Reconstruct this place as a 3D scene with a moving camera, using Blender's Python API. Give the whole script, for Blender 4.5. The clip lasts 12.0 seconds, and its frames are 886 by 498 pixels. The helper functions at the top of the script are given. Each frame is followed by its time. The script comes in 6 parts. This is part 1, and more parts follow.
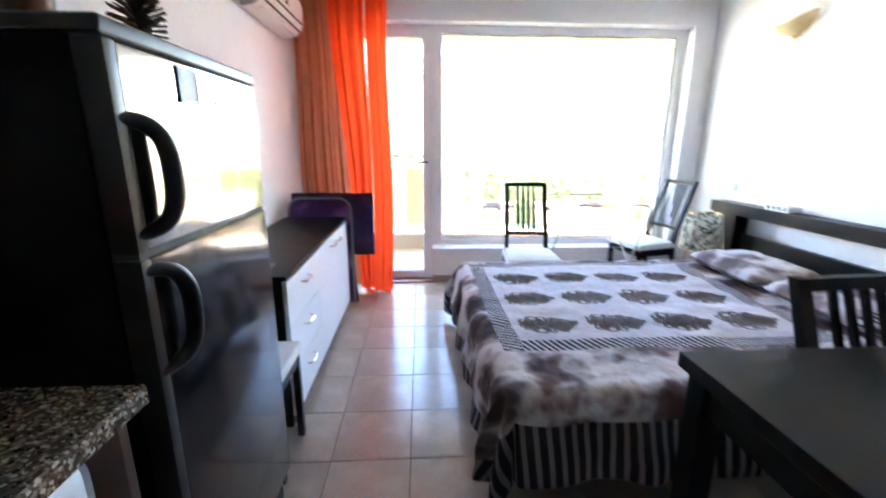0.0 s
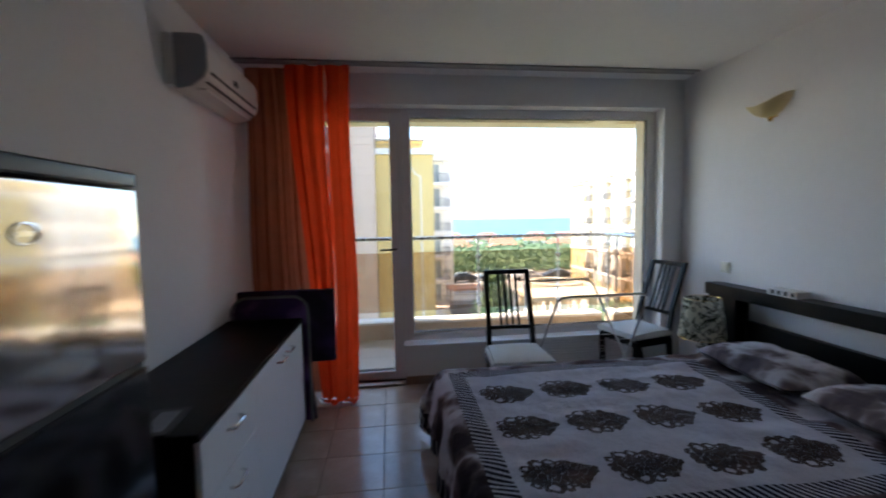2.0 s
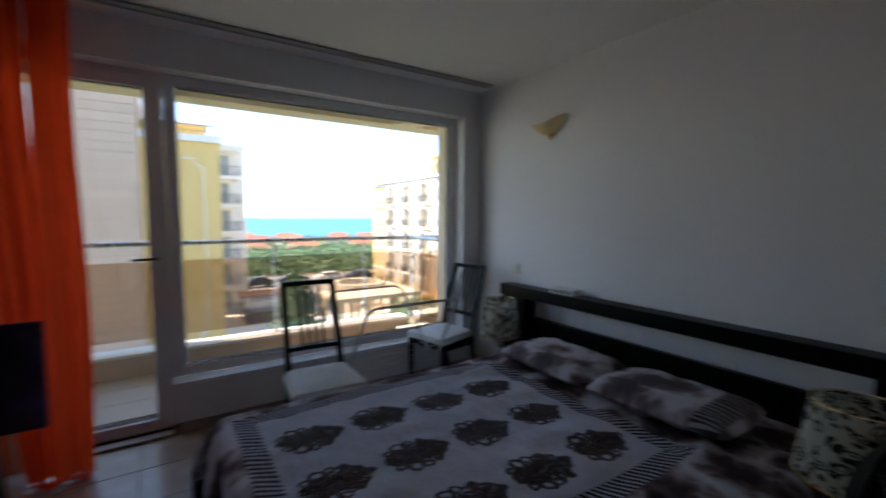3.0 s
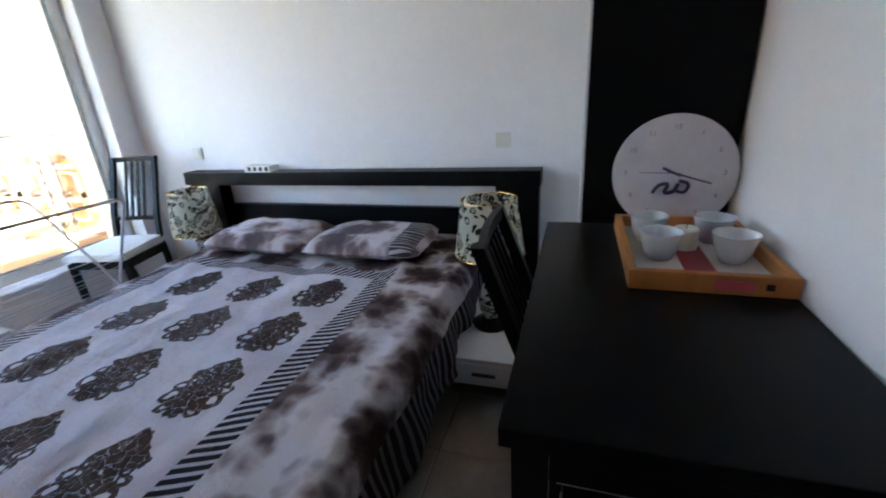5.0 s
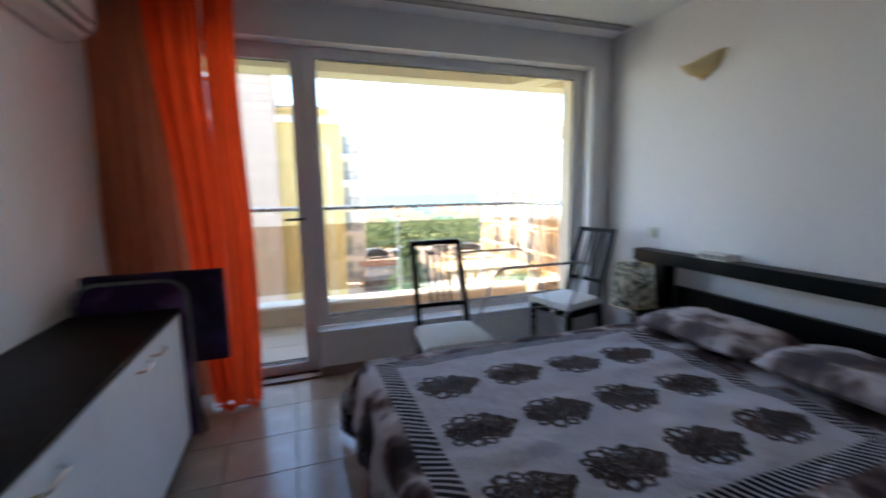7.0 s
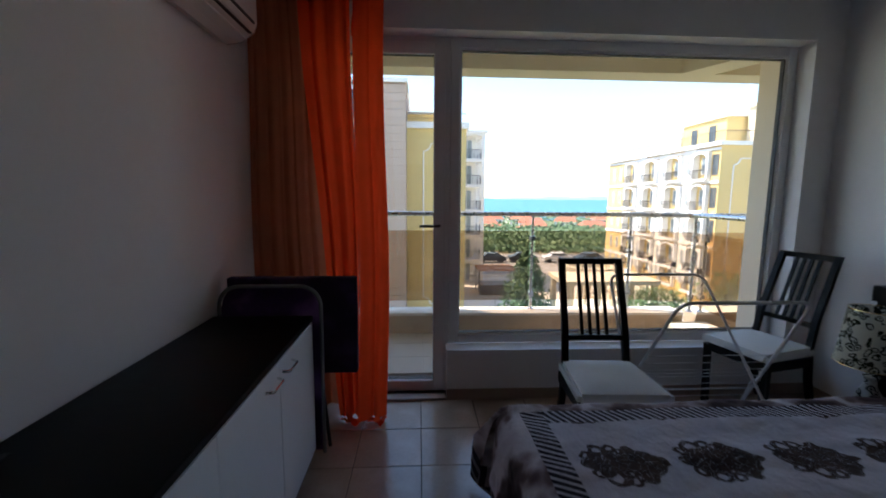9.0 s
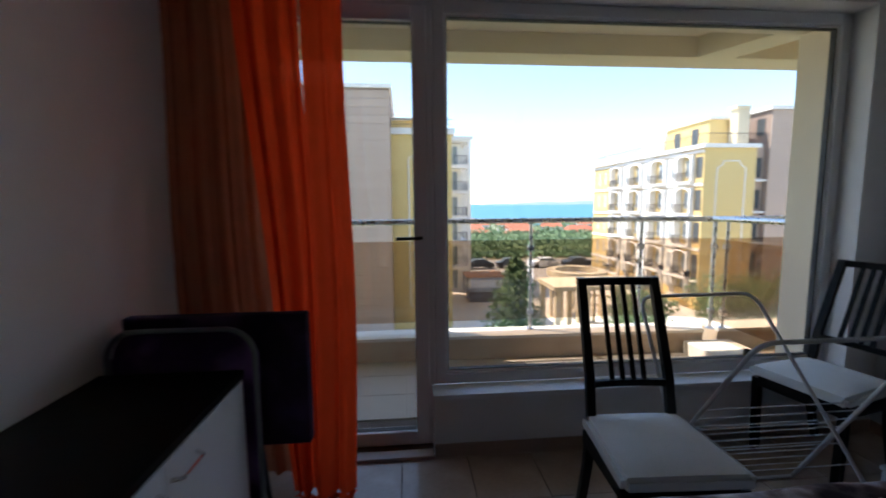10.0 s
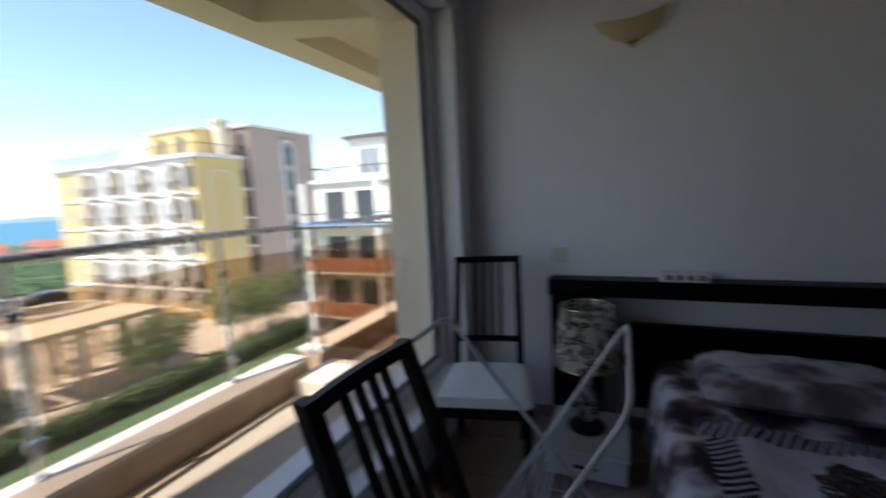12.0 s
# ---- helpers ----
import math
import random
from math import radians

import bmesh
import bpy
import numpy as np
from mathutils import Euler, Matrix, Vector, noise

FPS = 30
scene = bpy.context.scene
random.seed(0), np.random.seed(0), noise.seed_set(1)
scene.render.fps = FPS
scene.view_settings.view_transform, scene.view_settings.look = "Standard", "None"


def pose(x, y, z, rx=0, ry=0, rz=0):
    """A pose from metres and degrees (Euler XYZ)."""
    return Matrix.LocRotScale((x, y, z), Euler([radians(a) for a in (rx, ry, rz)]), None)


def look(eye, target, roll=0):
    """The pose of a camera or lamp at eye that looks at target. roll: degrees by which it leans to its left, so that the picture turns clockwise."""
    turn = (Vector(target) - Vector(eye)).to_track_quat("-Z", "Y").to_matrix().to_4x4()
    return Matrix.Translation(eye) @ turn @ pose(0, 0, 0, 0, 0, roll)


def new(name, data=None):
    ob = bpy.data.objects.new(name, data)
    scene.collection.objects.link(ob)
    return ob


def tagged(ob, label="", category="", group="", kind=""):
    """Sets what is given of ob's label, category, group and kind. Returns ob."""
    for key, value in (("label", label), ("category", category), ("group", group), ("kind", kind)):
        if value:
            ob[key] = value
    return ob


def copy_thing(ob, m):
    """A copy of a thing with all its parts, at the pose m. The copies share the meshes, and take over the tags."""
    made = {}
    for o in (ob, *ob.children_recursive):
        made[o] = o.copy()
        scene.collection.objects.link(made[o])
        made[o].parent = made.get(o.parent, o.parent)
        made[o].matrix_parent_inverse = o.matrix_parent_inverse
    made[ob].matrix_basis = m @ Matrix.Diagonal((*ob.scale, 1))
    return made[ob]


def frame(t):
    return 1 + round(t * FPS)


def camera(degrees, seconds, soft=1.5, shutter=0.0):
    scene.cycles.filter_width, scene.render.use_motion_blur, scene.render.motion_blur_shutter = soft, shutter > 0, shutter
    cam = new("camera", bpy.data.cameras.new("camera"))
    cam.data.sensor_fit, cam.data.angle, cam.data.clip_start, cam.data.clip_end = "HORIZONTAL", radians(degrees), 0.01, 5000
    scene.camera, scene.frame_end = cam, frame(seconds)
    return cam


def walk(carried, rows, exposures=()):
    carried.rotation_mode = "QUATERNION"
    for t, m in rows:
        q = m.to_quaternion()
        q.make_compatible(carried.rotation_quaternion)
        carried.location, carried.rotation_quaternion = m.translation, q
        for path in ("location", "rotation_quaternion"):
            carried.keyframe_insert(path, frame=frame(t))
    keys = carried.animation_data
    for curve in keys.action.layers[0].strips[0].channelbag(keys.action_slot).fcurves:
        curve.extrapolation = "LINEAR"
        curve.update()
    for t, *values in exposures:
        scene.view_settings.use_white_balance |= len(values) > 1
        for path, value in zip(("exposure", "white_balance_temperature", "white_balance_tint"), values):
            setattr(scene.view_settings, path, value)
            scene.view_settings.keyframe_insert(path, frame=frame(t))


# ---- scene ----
cam = camera(92.8, 12.0, soft=1.8, shutter=0.5)
PATH = [
    (0, (0.035, -0.042, 1.321), (0.14, 1.896, 0.838), 0.2),
    (0.5, (0.099, -0.002, 1.358), (-0.111, 1.961, 1.037), 0.3),
    (1, (0.132, 0.041, 1.406), (-0.193, 2.002, 1.194), -0.5),
    (1.5, (0.112, 0.19, 1.398), (0.001, 2.173, 1.161), 0.9),
    (2, (0.054, 0.396, 1.418), (0.3, 2.375, 1.269), -1.1),
    (2.3, (0.055, 0.516, 1.401), (0.529, 2.452, 1.239), -0.6),
    (2.5, (0.076, 0.598, 1.393), (0.682, 2.498, 1.238), -0.5),
    (3, (0.148, 0.732, 1.434), (1.248, 2.395, 1.28), 0.2),
    (3.5, (0.175, 0.765, 1.327), (1.739, 1.991, 1.098), -0.7),
    (3.7, (0.183, 0.742, 1.323), (1.784, 1.876, 0.935), -1.1),
    (5.3, (0.159, 0.709, 1.308), (2.002, 1.181, 0.689), -2.9),
    (5.5, (0.17, 0.707, 1.345), (2.058, 1.162, 0.868), -2.6),
    (5.8, (0.163, 0.734, 1.367), (2.064, 1.274, 1.061), -1.9),
    (6, (0.122, 0.788, 1.399), (1.953, 1.528, 1.083), -1.8),
    (6.2, (0.101, 0.793, 1.404), (1.76, 1.854, 1.054), -1.8),
    (6.5, (0.096, 0.855, 1.365), (1.438, 2.303, 1.045), -2.0),
    (7, (0.051, 0.839, 1.336), (0.698, 2.712, 1.063), -1.0),
    (7.5, (0.013, 0.836, 1.38), (0.189, 2.809, 1.106), -0.2),
    (9.5, (-0.032, 1.534, 1.344), (0.073, 3.52, 1.126), 0.2),
    (9.8, (-0.002, 1.717, 1.345), (0.107, 3.706, 1.171), -0.3),
    (10, (0.022, 1.827, 1.335), (0.196, 3.808, 1.117), -0.5),
    (10.5, (0.044, 2.193, 1.325), (0.627, 4.091, 1.088), -2.9),
    (11, (0.071, 2.521, 1.329), (0.974, 4.279, 1.024), -1.8),
    (11.3, (0.119, 2.721, 1.337), (1.225, 4.37, 1.094), -3.7),
    (11.5, (0.136, 2.789, 1.357), (1.393, 4.331, 1.153), -4.9),
    (12, (0.241, 3.077, 1.342), (2.065, 3.86, 1.096), -3.0),
]

# light and exposure
EXPOSURES = [(0.0, 5.4), (0.2, 5.0), (0.5, 4.3), (1.0, 3.4), (1.5, 2.95), (2.0, 2.6), (2.5, 2.25), (3.0, 2.0), (3.5, 1.6),
             (3.7, 1.7), (4.4, 3.0), (5.3, 4.85), (5.6, 5.1), (6.0, 5.05), (6.5, 4.3), (7.0, 3.1), (7.5, 2.6), (8.5, 2.1), (9.5, 1.7),
             (10.0, 1.65), (10.5, 1.62), (11.0, 1.7), (11.5, 1.4), (12.0, 1.3)]
SUN_DIR = Vector((0.46, -0.20, -0.87)).normalized()
walk(cam, [(t, look(eye, target, roll)) for t, eye, target, roll in PATH], EXPOSURES)

world = bpy.data.worlds.new("world")
scene.world = world
world.use_nodes = True
wn = world.node_tree.nodes
sky = wn.new("ShaderNodeTexSky")
sky.sky_type = "NISHITA"
sky.sun_disc = False
sky.sun_elevation = math.asin(-SUN_DIR.z)
sky.sun_rotation = math.atan2(-SUN_DIR.x, -SUN_DIR.y)
sky.air_density, sky.dust_density, sky.ozone_density = 1.0, 0.2, 2.5
world.node_tree.links.new(sky.outputs[0], wn["Background"].inputs[0])
wn["Background"].inputs[1].default_value = 0.15
sun = new("sun", bpy.data.lights.new("sun", "SUN"))
sun.data.energy, sun.data.angle, sun.data.color = 3.9, radians(0.5), (1.0, 0.95, 0.87)
sun.rotation_mode = "QUATERNION"
sun.rotation_quaternion = SUN_DIR.to_track_quat("-Z", "Y")


# ---- materials ----
def bsdf_of(m):
    return m.node_tree.nodes["Principled BSDF"]


def mat(name, color, rough=0.6, metal=0.0, vary=0.0, scale=3.0, bump=0.0, bscale=60.0, per=0.0, alpha=1.0, stain=None, stretch=(1, 1, 1), spec=0.5):
    """A plain surface: base colour with two scales of variation, fine relief, and a shade of its own per object."""
    m = bpy.data.materials.new(name)
    m.use_nodes = True
    nt = m.node_tree
    b = bsdf_of(m)
    b.inputs["Roughness"].default_value, b.inputs["Metallic"].default_value = rough, metal
    b.inputs["Specular IOR Level"].default_value = spec
    b.inputs["Base Color"].default_value = (*color, 1)
    if not (vary or bump or per):
        return m
    tc = nt.nodes.new("ShaderNodeTexCoord")
    mp = nt.nodes.new("ShaderNodeMapping")
    mp.inputs["Scale"].default_value = stretch
    nt.links.new(tc.outputs["Object"], mp.inputs["Vector"])
    info = nt.nodes.new("ShaderNodeObjectInfo")
    if vary or per:
        n1 = nt.nodes.new("ShaderNodeTexNoise")
        n1.inputs["Scale"].default_value, n1.inputs["Detail"].default_value = scale, 6
        n2 = nt.nodes.new("ShaderNodeTexNoise")
        n2.inputs["Scale"].default_value, n2.inputs["Detail"].default_value = scale * 14, 3
        nt.links.new(mp.outputs[0], n1.inputs["Vector"])
        nt.links.new(mp.outputs[0], n2.inputs["Vector"])
        add = nt.nodes.new("ShaderNodeMath")
        add.operation = "MULTIPLY_ADD"
        nt.links.new(n2.outputs[0], add.inputs[0])
        add.inputs[1].default_value = 0.5
        nt.links.new(n1.outputs[0], add.inputs[2])
        rng = nt.nodes.new("ShaderNodeMapRange")
        nt.links.new(add.outputs[0], rng.inputs[0])
        rng.inputs[1].default_value, rng.inputs[2].default_value = 0.45, 1.05
        rng.inputs[3].default_value, rng.inputs[4].default_value = 1 - vary, 1 + vary
        own = nt.nodes.new("ShaderNodeMapRange")
        nt.links.new(info.outputs["Random"], own.inputs[0])
        own.inputs[3].default_value, own.inputs[4].default_value = 1 - per, 1 + per
        mul = nt.nodes.new("ShaderNodeMath")
        mul.operation = "MULTIPLY"
        nt.links.new(rng.outputs[0], mul.inputs[0])
        nt.links.new(own.outputs[0], mul.inputs[1])
        sc = nt.nodes.new("ShaderNodeVectorMath")
        sc.operation = "SCALE"
        sc.inputs[0].default_value = color
        nt.links.new(mul.outputs[0], sc.inputs["Scale"])
        out = sc.outputs[0]
        if stain:
            mix = nt.nodes.new("ShaderNodeMix")
            mix.data_type = "RGBA"
            ramp = nt.nodes.new("ShaderNodeMapRange")
            nt.links.new(n1.outputs[0], ramp.inputs[0])
            ramp.inputs[1].default_value, ramp.inputs[2].default_value = 0.5, 0.68
            nt.links.new(ramp.outputs[0], mix.inputs[0])
            nt.links.new(out, mix.inputs[6])
            mix.inputs[7].default_value = (*stain, 1)
            out = mix.outputs[2]
        nt.links.new(out, b.inputs["Base Color"])
        rr = nt.nodes.new("ShaderNodeMapRange")
        nt.links.new(n1.outputs[0], rr.inputs[0])
        rr.inputs[3].default_value, rr.inputs[4].default_value = max(0.02, rough - 0.08), min(1, rough + 0.08)
        nt.links.new(rr.outputs[0], b.inputs["Roughness"])
    if bump:
        nb = nt.nodes.new("ShaderNodeTexNoise")
        nb.inputs["Scale"].default_value, nb.inputs["Detail"].default_value = bscale, 4
        nt.links.new(mp.outputs[0], nb.inputs["Vector"])
        bp = nt.nodes.new("ShaderNodeBump")
        bp.inputs["Strength"].default_value, bp.inputs["Distance"].default_value = bump, 0.004
        nt.links.new(nb.outputs[0], bp.inputs["Height"])
        nt.links.new(bp.outputs[0], b.inputs["Normal"])
    return m


def glass_mat(name, color=(1, 1, 1), through_share=0.9, rough=0.0):
    """Thin pane: mostly clear, with a Fresnel gloss."""
    m = bpy.data.materials.new(name)
    m.use_nodes = True
    nt = m.node_tree
    nt.nodes.remove(bsdf_of(m))
    tr = nt.nodes.new("ShaderNodeBsdfTransparent")
    tr.inputs[0].default_value = (*[c * through_share for c in color], 1)
    gl = nt.nodes.new("ShaderNodeBsdfGlossy")
    gl.inputs["Roughness"].default_value = rough
    fr = nt.nodes.new("ShaderNodeLayerWeight")
    pw = nt.nodes.new("ShaderNodeMath")
    pw.operation = "POWER"
    pw.inputs[1].default_value = 5.0
    nt.links.new(fr.outputs["Facing"], pw.inputs[0])
    ad = nt.nodes.new("ShaderNodeMath")
    ad.operation = "MULTIPLY_ADD"
    ad.inputs[1].default_value, ad.inputs[2].default_value = 0.7, 0.035
    nt.links.new(pw.outputs[0], ad.inputs[0])
    mx = nt.nodes.new("ShaderNodeMixShader")
    nt.links.new(ad.outputs[0], mx.inputs[0])
    nt.links.new(tr.outputs[0], mx.inputs[1])
    nt.links.new(gl.outputs[0], mx.inputs[2])
    nt.links.new(mx.outputs[0], nt.nodes["Material Output"].inputs[0])
    return m


def cloth_mat(name, color, share, clear=0.0, rough=0.9, bscale=300.0):
    """Thin woven cloth: reflects, lets light glow through, and may be partly open."""
    m = bpy.data.materials.new(name)
    m.use_nodes = True
    nt = m.node_tree
    nt.nodes.remove(bsdf_of(m))
    tc = nt.nodes.new("ShaderNodeTexCoord")
    nz = nt.nodes.new("ShaderNodeTexNoise")
    nz.inputs["Scale"].default_value = 9
    nt.links.new(tc.outputs["Object"], nz.inputs["Vector"])
    rng = nt.nodes.new("ShaderNodeMapRange")
    nt.links.new(nz.outputs[0], rng.inputs[0])
    rng.inputs[3].default_value, rng.inputs[4].default_value = 0.85, 1.12
    sc = nt.nodes.new("ShaderNodeVectorMath")
    sc.operation = "SCALE"
    sc.inputs[0].default_value = color
    nt.links.new(rng.outputs[0], sc.inputs["Scale"])
    df = nt.nodes.new("ShaderNodeBsdfDiffuse")
    tl = nt.nodes.new("ShaderNodeBsdfTranslucent")
    tr = nt.nodes.new("ShaderNodeBsdfTransparent")
    nt.links.new(sc.outputs[0], df.inputs[0])
    nt.links.new(sc.outputs[0], tl.inputs[0])
    tr.inputs[0].default_value = (*color, 1)
    mx = nt.nodes.new("ShaderNodeMixShader")
    mx.inputs[0].default_value = share
    nt.links.new(df.outputs[0], mx.inputs[1])
    nt.links.new(tl.outputs[0], mx.inputs[2])
    m2 = nt.nodes.new("ShaderNodeMixShader")
    m2.inputs[0].default_value = clear
    nt.links.new(mx.outputs[0], m2.inputs[1])
    nt.links.new(tr.outputs[0], m2.inputs[2])
    nt.links.new(m2.outputs[0], nt.nodes["Material Output"].inputs[0])
    return m


WALL = mat("wall paint", (0.80, 0.79, 0.80), 0.85, vary=0.03, scale=1.2, bump=0.12, bscale=140)
CEIL = mat("ceiling paint", (0.82, 0.80, 0.79), 0.9, vary=0.03, scale=1.0, bump=0.08, bscale=120)
TILE = mat("floor tile", (0.40, 0.31, 0.25), 0.22, vary=0.16, scale=4.0, bump=0.05, bscale=40, per=0.06, stain=(0.46, 0.37, 0.30))
GROUT = mat("grout", (0.11, 0.082, 0.066), 0.9, vary=0.2, scale=8)
SKIRT = mat("skirting tile", (0.36, 0.26, 0.20), 0.35, vary=0.12, scale=5)
PVC = mat("white plastic frame", (0.80, 0.80, 0.81), 0.32, vary=0.02, scale=6)
SEAL = mat("rubber seal", (0.03, 0.03, 0.03), 0.6)
GLASS = glass_mat("window glass", through_share=0.93)
TINT = glass_mat("bronze tinted glass", (0.90, 0.80, 0.71), 0.88)
STEEL = mat("brushed steel", (0.58, 0.58, 0.58), 0.28, 1.0, vary=0.05, scale=20)
DARKWOOD = mat("black-brown laminate", (0.004, 0.0036, 0.0038), 0.34, spec=0.09, vary=0.3, scale=5, bump=0.15, bscale=90, stretch=(1, 8, 1))
BLACKWOOD = mat("black stained wood", (0.005, 0.0042, 0.0042), 0.42, spec=0.16, vary=0.3, scale=6, bump=0.1, bscale=120)
WHITEFRONT = mat("white laminate", (0.74, 0.75, 0.78), 0.38, vary=0.02, scale=3)
SIDEWHITE = mat("pale laminate", (0.62, 0.62, 0.62), 0.5, vary=0.03, scale=3)
CHROME = mat("chrome", (0.7, 0.7, 0.7), 0.12, 1.0)
FRIDGEBODY = mat("black enamel", (0.0022, 0.002, 0.002), 0.5, spec=0.1, vary=0.15, scale=4, bump=0.2, bscale=260)
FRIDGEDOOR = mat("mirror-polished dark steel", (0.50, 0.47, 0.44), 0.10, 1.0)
# Lower door polished too; the dark it reflects is put into its colour.
FRIDGELOW = mat("polished steel with dark reflection in colour", (0.026, 0.024, 0.028), 0.10, 0.5)
BLACKPLASTIC = mat("black plastic", (0.006, 0.0055, 0.0055), 0.35, spec=0.35, vary=0.1, scale=10)
BROWNPANEL = mat("red-brown laminate", (0.075, 0.038, 0.028), 0.4, vary=0.2, scale=5, stretch=(1, 1, 0.2))
WHITEGOODS = mat("white enamel", (0.74, 0.80, 0.87), 0.25, vary=0.02, scale=4)
SEATCLOTH = mat("off-white canvas", (0.72, 0.72, 0.70), 0.92, vary=0.05, scale=9, bump=0.35, bscale=420)
ORANGE = cloth_mat("orange voile", (0.80, 0.070, 0.018), 0.52, 0.05)
PEACH = cloth_mat("pale orange sheer", (0.66, 0.25, 0.14), 0.22, 0.30)
PURPLE = mat("purple velour", (0.055, 0.012, 0.085), 0.95, vary=0.45, scale=5, bump=0.4, bscale=300, stain=(0.20, 0.10, 0.26))
DARKPURPLE = mat("dark violet velour", (0.020, 0.006, 0.034), 0.95, vary=0.5, scale=6, bump=0.4, bscale=300, stain=(0.06, 0.03, 0.09))
GREYPIPING = mat("grey piping", (0.18, 0.18, 0.19), 0.6, vary=0.1, scale=20)
SHADECREAM = cloth_mat("cream lamp cloth", (0.72, 0.66, 0.46), 0.35)
CERAMIC = mat("white ceramic", (0.72, 0.72, 0.70), 0.18, vary=0.04, scale=10)
ACWHITE = mat("warm white plastic", (0.74, 0.72, 0.69), 0.4, vary=0.03, scale=5)
ACGREY = mat("grey plastic side", (0.30, 0.29, 0.29), 0.5, vary=0.03, scale=5)
BRASS = mat("brass", (0.75, 0.50, 0.18), 0.22, 1.0)
AMBER = cloth_mat("amber glass", (0.88, 0.78, 0.54), 0.5, 0.2)
SOCKET = mat("ivory plastic", (0.66, 0.65, 0.56), 0.35, vary=0.02, scale=10)
TRAYWOOD = mat("honey-coloured wood", (0.46, 0.18, 0.045), 0.45, vary=0.25, scale=6, bump=0.1, bscale=80, stretch=(1, 6, 1))
TRAYBASE = mat("tray inlay", (0.66, 0.64, 0.60), 0.4, vary=0.05, scale=8)
RED = mat("dark red enamel", (0.28, 0.02, 0.04), 0.4, vary=0.1, scale=8)
PINK = mat("pink enamel", (0.62, 0.10, 0.13), 0.5, vary=0.1, scale=8)
CUP = mat("frosted glass", (0.62, 0.64, 0.66), 0.25, vary=0.04, scale=10)
DIAL = mat("clock face paper", (0.66, 0.64, 0.68), 0.5, vary=0.06, scale=8, stain=(0.56, 0.55, 0.60))
INK = mat("dark violet ink", (0.05, 0.04, 0.10), 0.6)
GREYINK = mat("grey ink", (0.25, 0.25, 0.27), 0.6)
OWLWOOD = mat("carved brown wood", (0.055, 0.018, 0.011), 0.35, vary=0.5, scale=26, bump=0.6, bscale=40, stain=(0.15, 0.065, 0.035))
DARKCARVE = mat("dark carved wood", (0.035, 0.018, 0.012), 0.35, vary=0.4, scale=22, bump=0.4, bscale=50)
CONE = mat("pine cone scales", (0.035, 0.022, 0.017), 0.8, vary=0.3, scale=30)
WIRE = mat("white coated wire", (0.55, 0.55, 0.56), 0.35)
BLACKMETAL = mat("black metal", (0.015, 0.015, 0.015), 0.4)
PAPER = mat("paper", (0.75, 0.74, 0.72), 0.8)
DOORWOOD = mat("brown door veneer", (0.14, 0.07, 0.04), 0.4, vary=0.2, scale=4, stretch=(6, 6, 0.6))
GREYFABRIC = mat("grey case", (0.10, 0.10, 0.10), 0.7)
# outside
CREAM = mat("cream render", (0.74, 0.64, 0.47), 0.9, vary=0.05, scale=1.4, bump=0.3, bscale=60)
# Browner than the coping, with random darker blotches.
CURBSIDE = mat("blotchy sand-brown render", (0.50, 0.37, 0.25), 0.8, vary=0.22, scale=5, bump=0.3, bscale=50, stretch=(0.5, 1, 1), stain=(0.40, 0.28, 0.18))
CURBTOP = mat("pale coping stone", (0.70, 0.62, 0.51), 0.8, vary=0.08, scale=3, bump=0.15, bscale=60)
BALTILE = mat("balcony tile", (0.42, 0.35, 0.28), 0.5, vary=0.08, scale=5, per=0.04)
TAN = mat("tan cladding", (0.50, 0.385, 0.315), 0.85, vary=0.04, scale=0.6, per=0.035)
TANBACK = mat("tan joint", (0.30, 0.22, 0.18), 0.9, vary=0.05, scale=1)
YELLOW = mat("yellow render", (0.74, 0.55, 0.24), 0.9, vary=0.05, scale=0.5)
TRIM = mat("white stucco trim", (0.82, 0.80, 0.77), 0.8, vary=0.04, scale=1)
LIGHTWALL = mat("ivory render", (0.82, 0.79, 0.72), 0.9, vary=0.05, scale=0.6)
# Pale curtains on blocks C and D; on B overbright glare put into colour.
PALEGLASS = mat("pale window glass", (0.26, 0.31, 0.33), 0.15, vary=0.4, scale=0.7)
WINGLASS = mat("dark window glass", (0.075, 0.095, 0.11), 0.08, vary=0.3, scale=0.5)
WINFRAME = mat("brown window frame", (0.13, 0.10, 0.085), 0.5)
PALEFRAME = mat("white window frame", (0.70, 0.69, 0.67), 0.4)
IRON = mat("wrought iron", (0.03, 0.03, 0.035), 0.5)
ROOFRED = mat("red roof tile", (0.42, 0.13, 0.07), 0.85, vary=0.15, scale=0.5, per=0.12)
TERRA = mat("terracotta render", (0.50, 0.24, 0.13), 0.85, vary=0.08, scale=1)
ASPHALT = mat("worn asphalt", (0.30, 0.275, 0.25), 0.9, vary=0.12, scale=0.15)
GROUND = mat("dry earth and grass", (0.24, 0.21, 0.12), 0.95, vary=0.35, scale=0.05, stain=(0.26, 0.21, 0.15))
PAVE = mat("pale paving", (0.62, 0.56, 0.48), 0.9, vary=0.08, scale=0.6)
GRASS = mat("lawn", (0.060, 0.088, 0.030), 0.95, vary=0.3, scale=1.5, bump=0.5, bscale=20)
LEAF = mat("broad leaf", (0.12, 0.18, 0.07), 0.7, vary=0.35, scale=1.2)
LEAFDARK = mat("conifer green", (0.095, 0.16, 0.07), 0.8, vary=0.35, scale=1.2)
BARK = mat("bark", (0.11, 0.08, 0.06), 0.95, vary=0.3, scale=6)
SEA = mat("sea water", (0.05, 0.19, 0.27), 0.6, vary=0.12, scale=0.01)
HILL = mat("hazy hills", (0.22, 0.30, 0.36), 1.0, vary=0.1, scale=0.005)
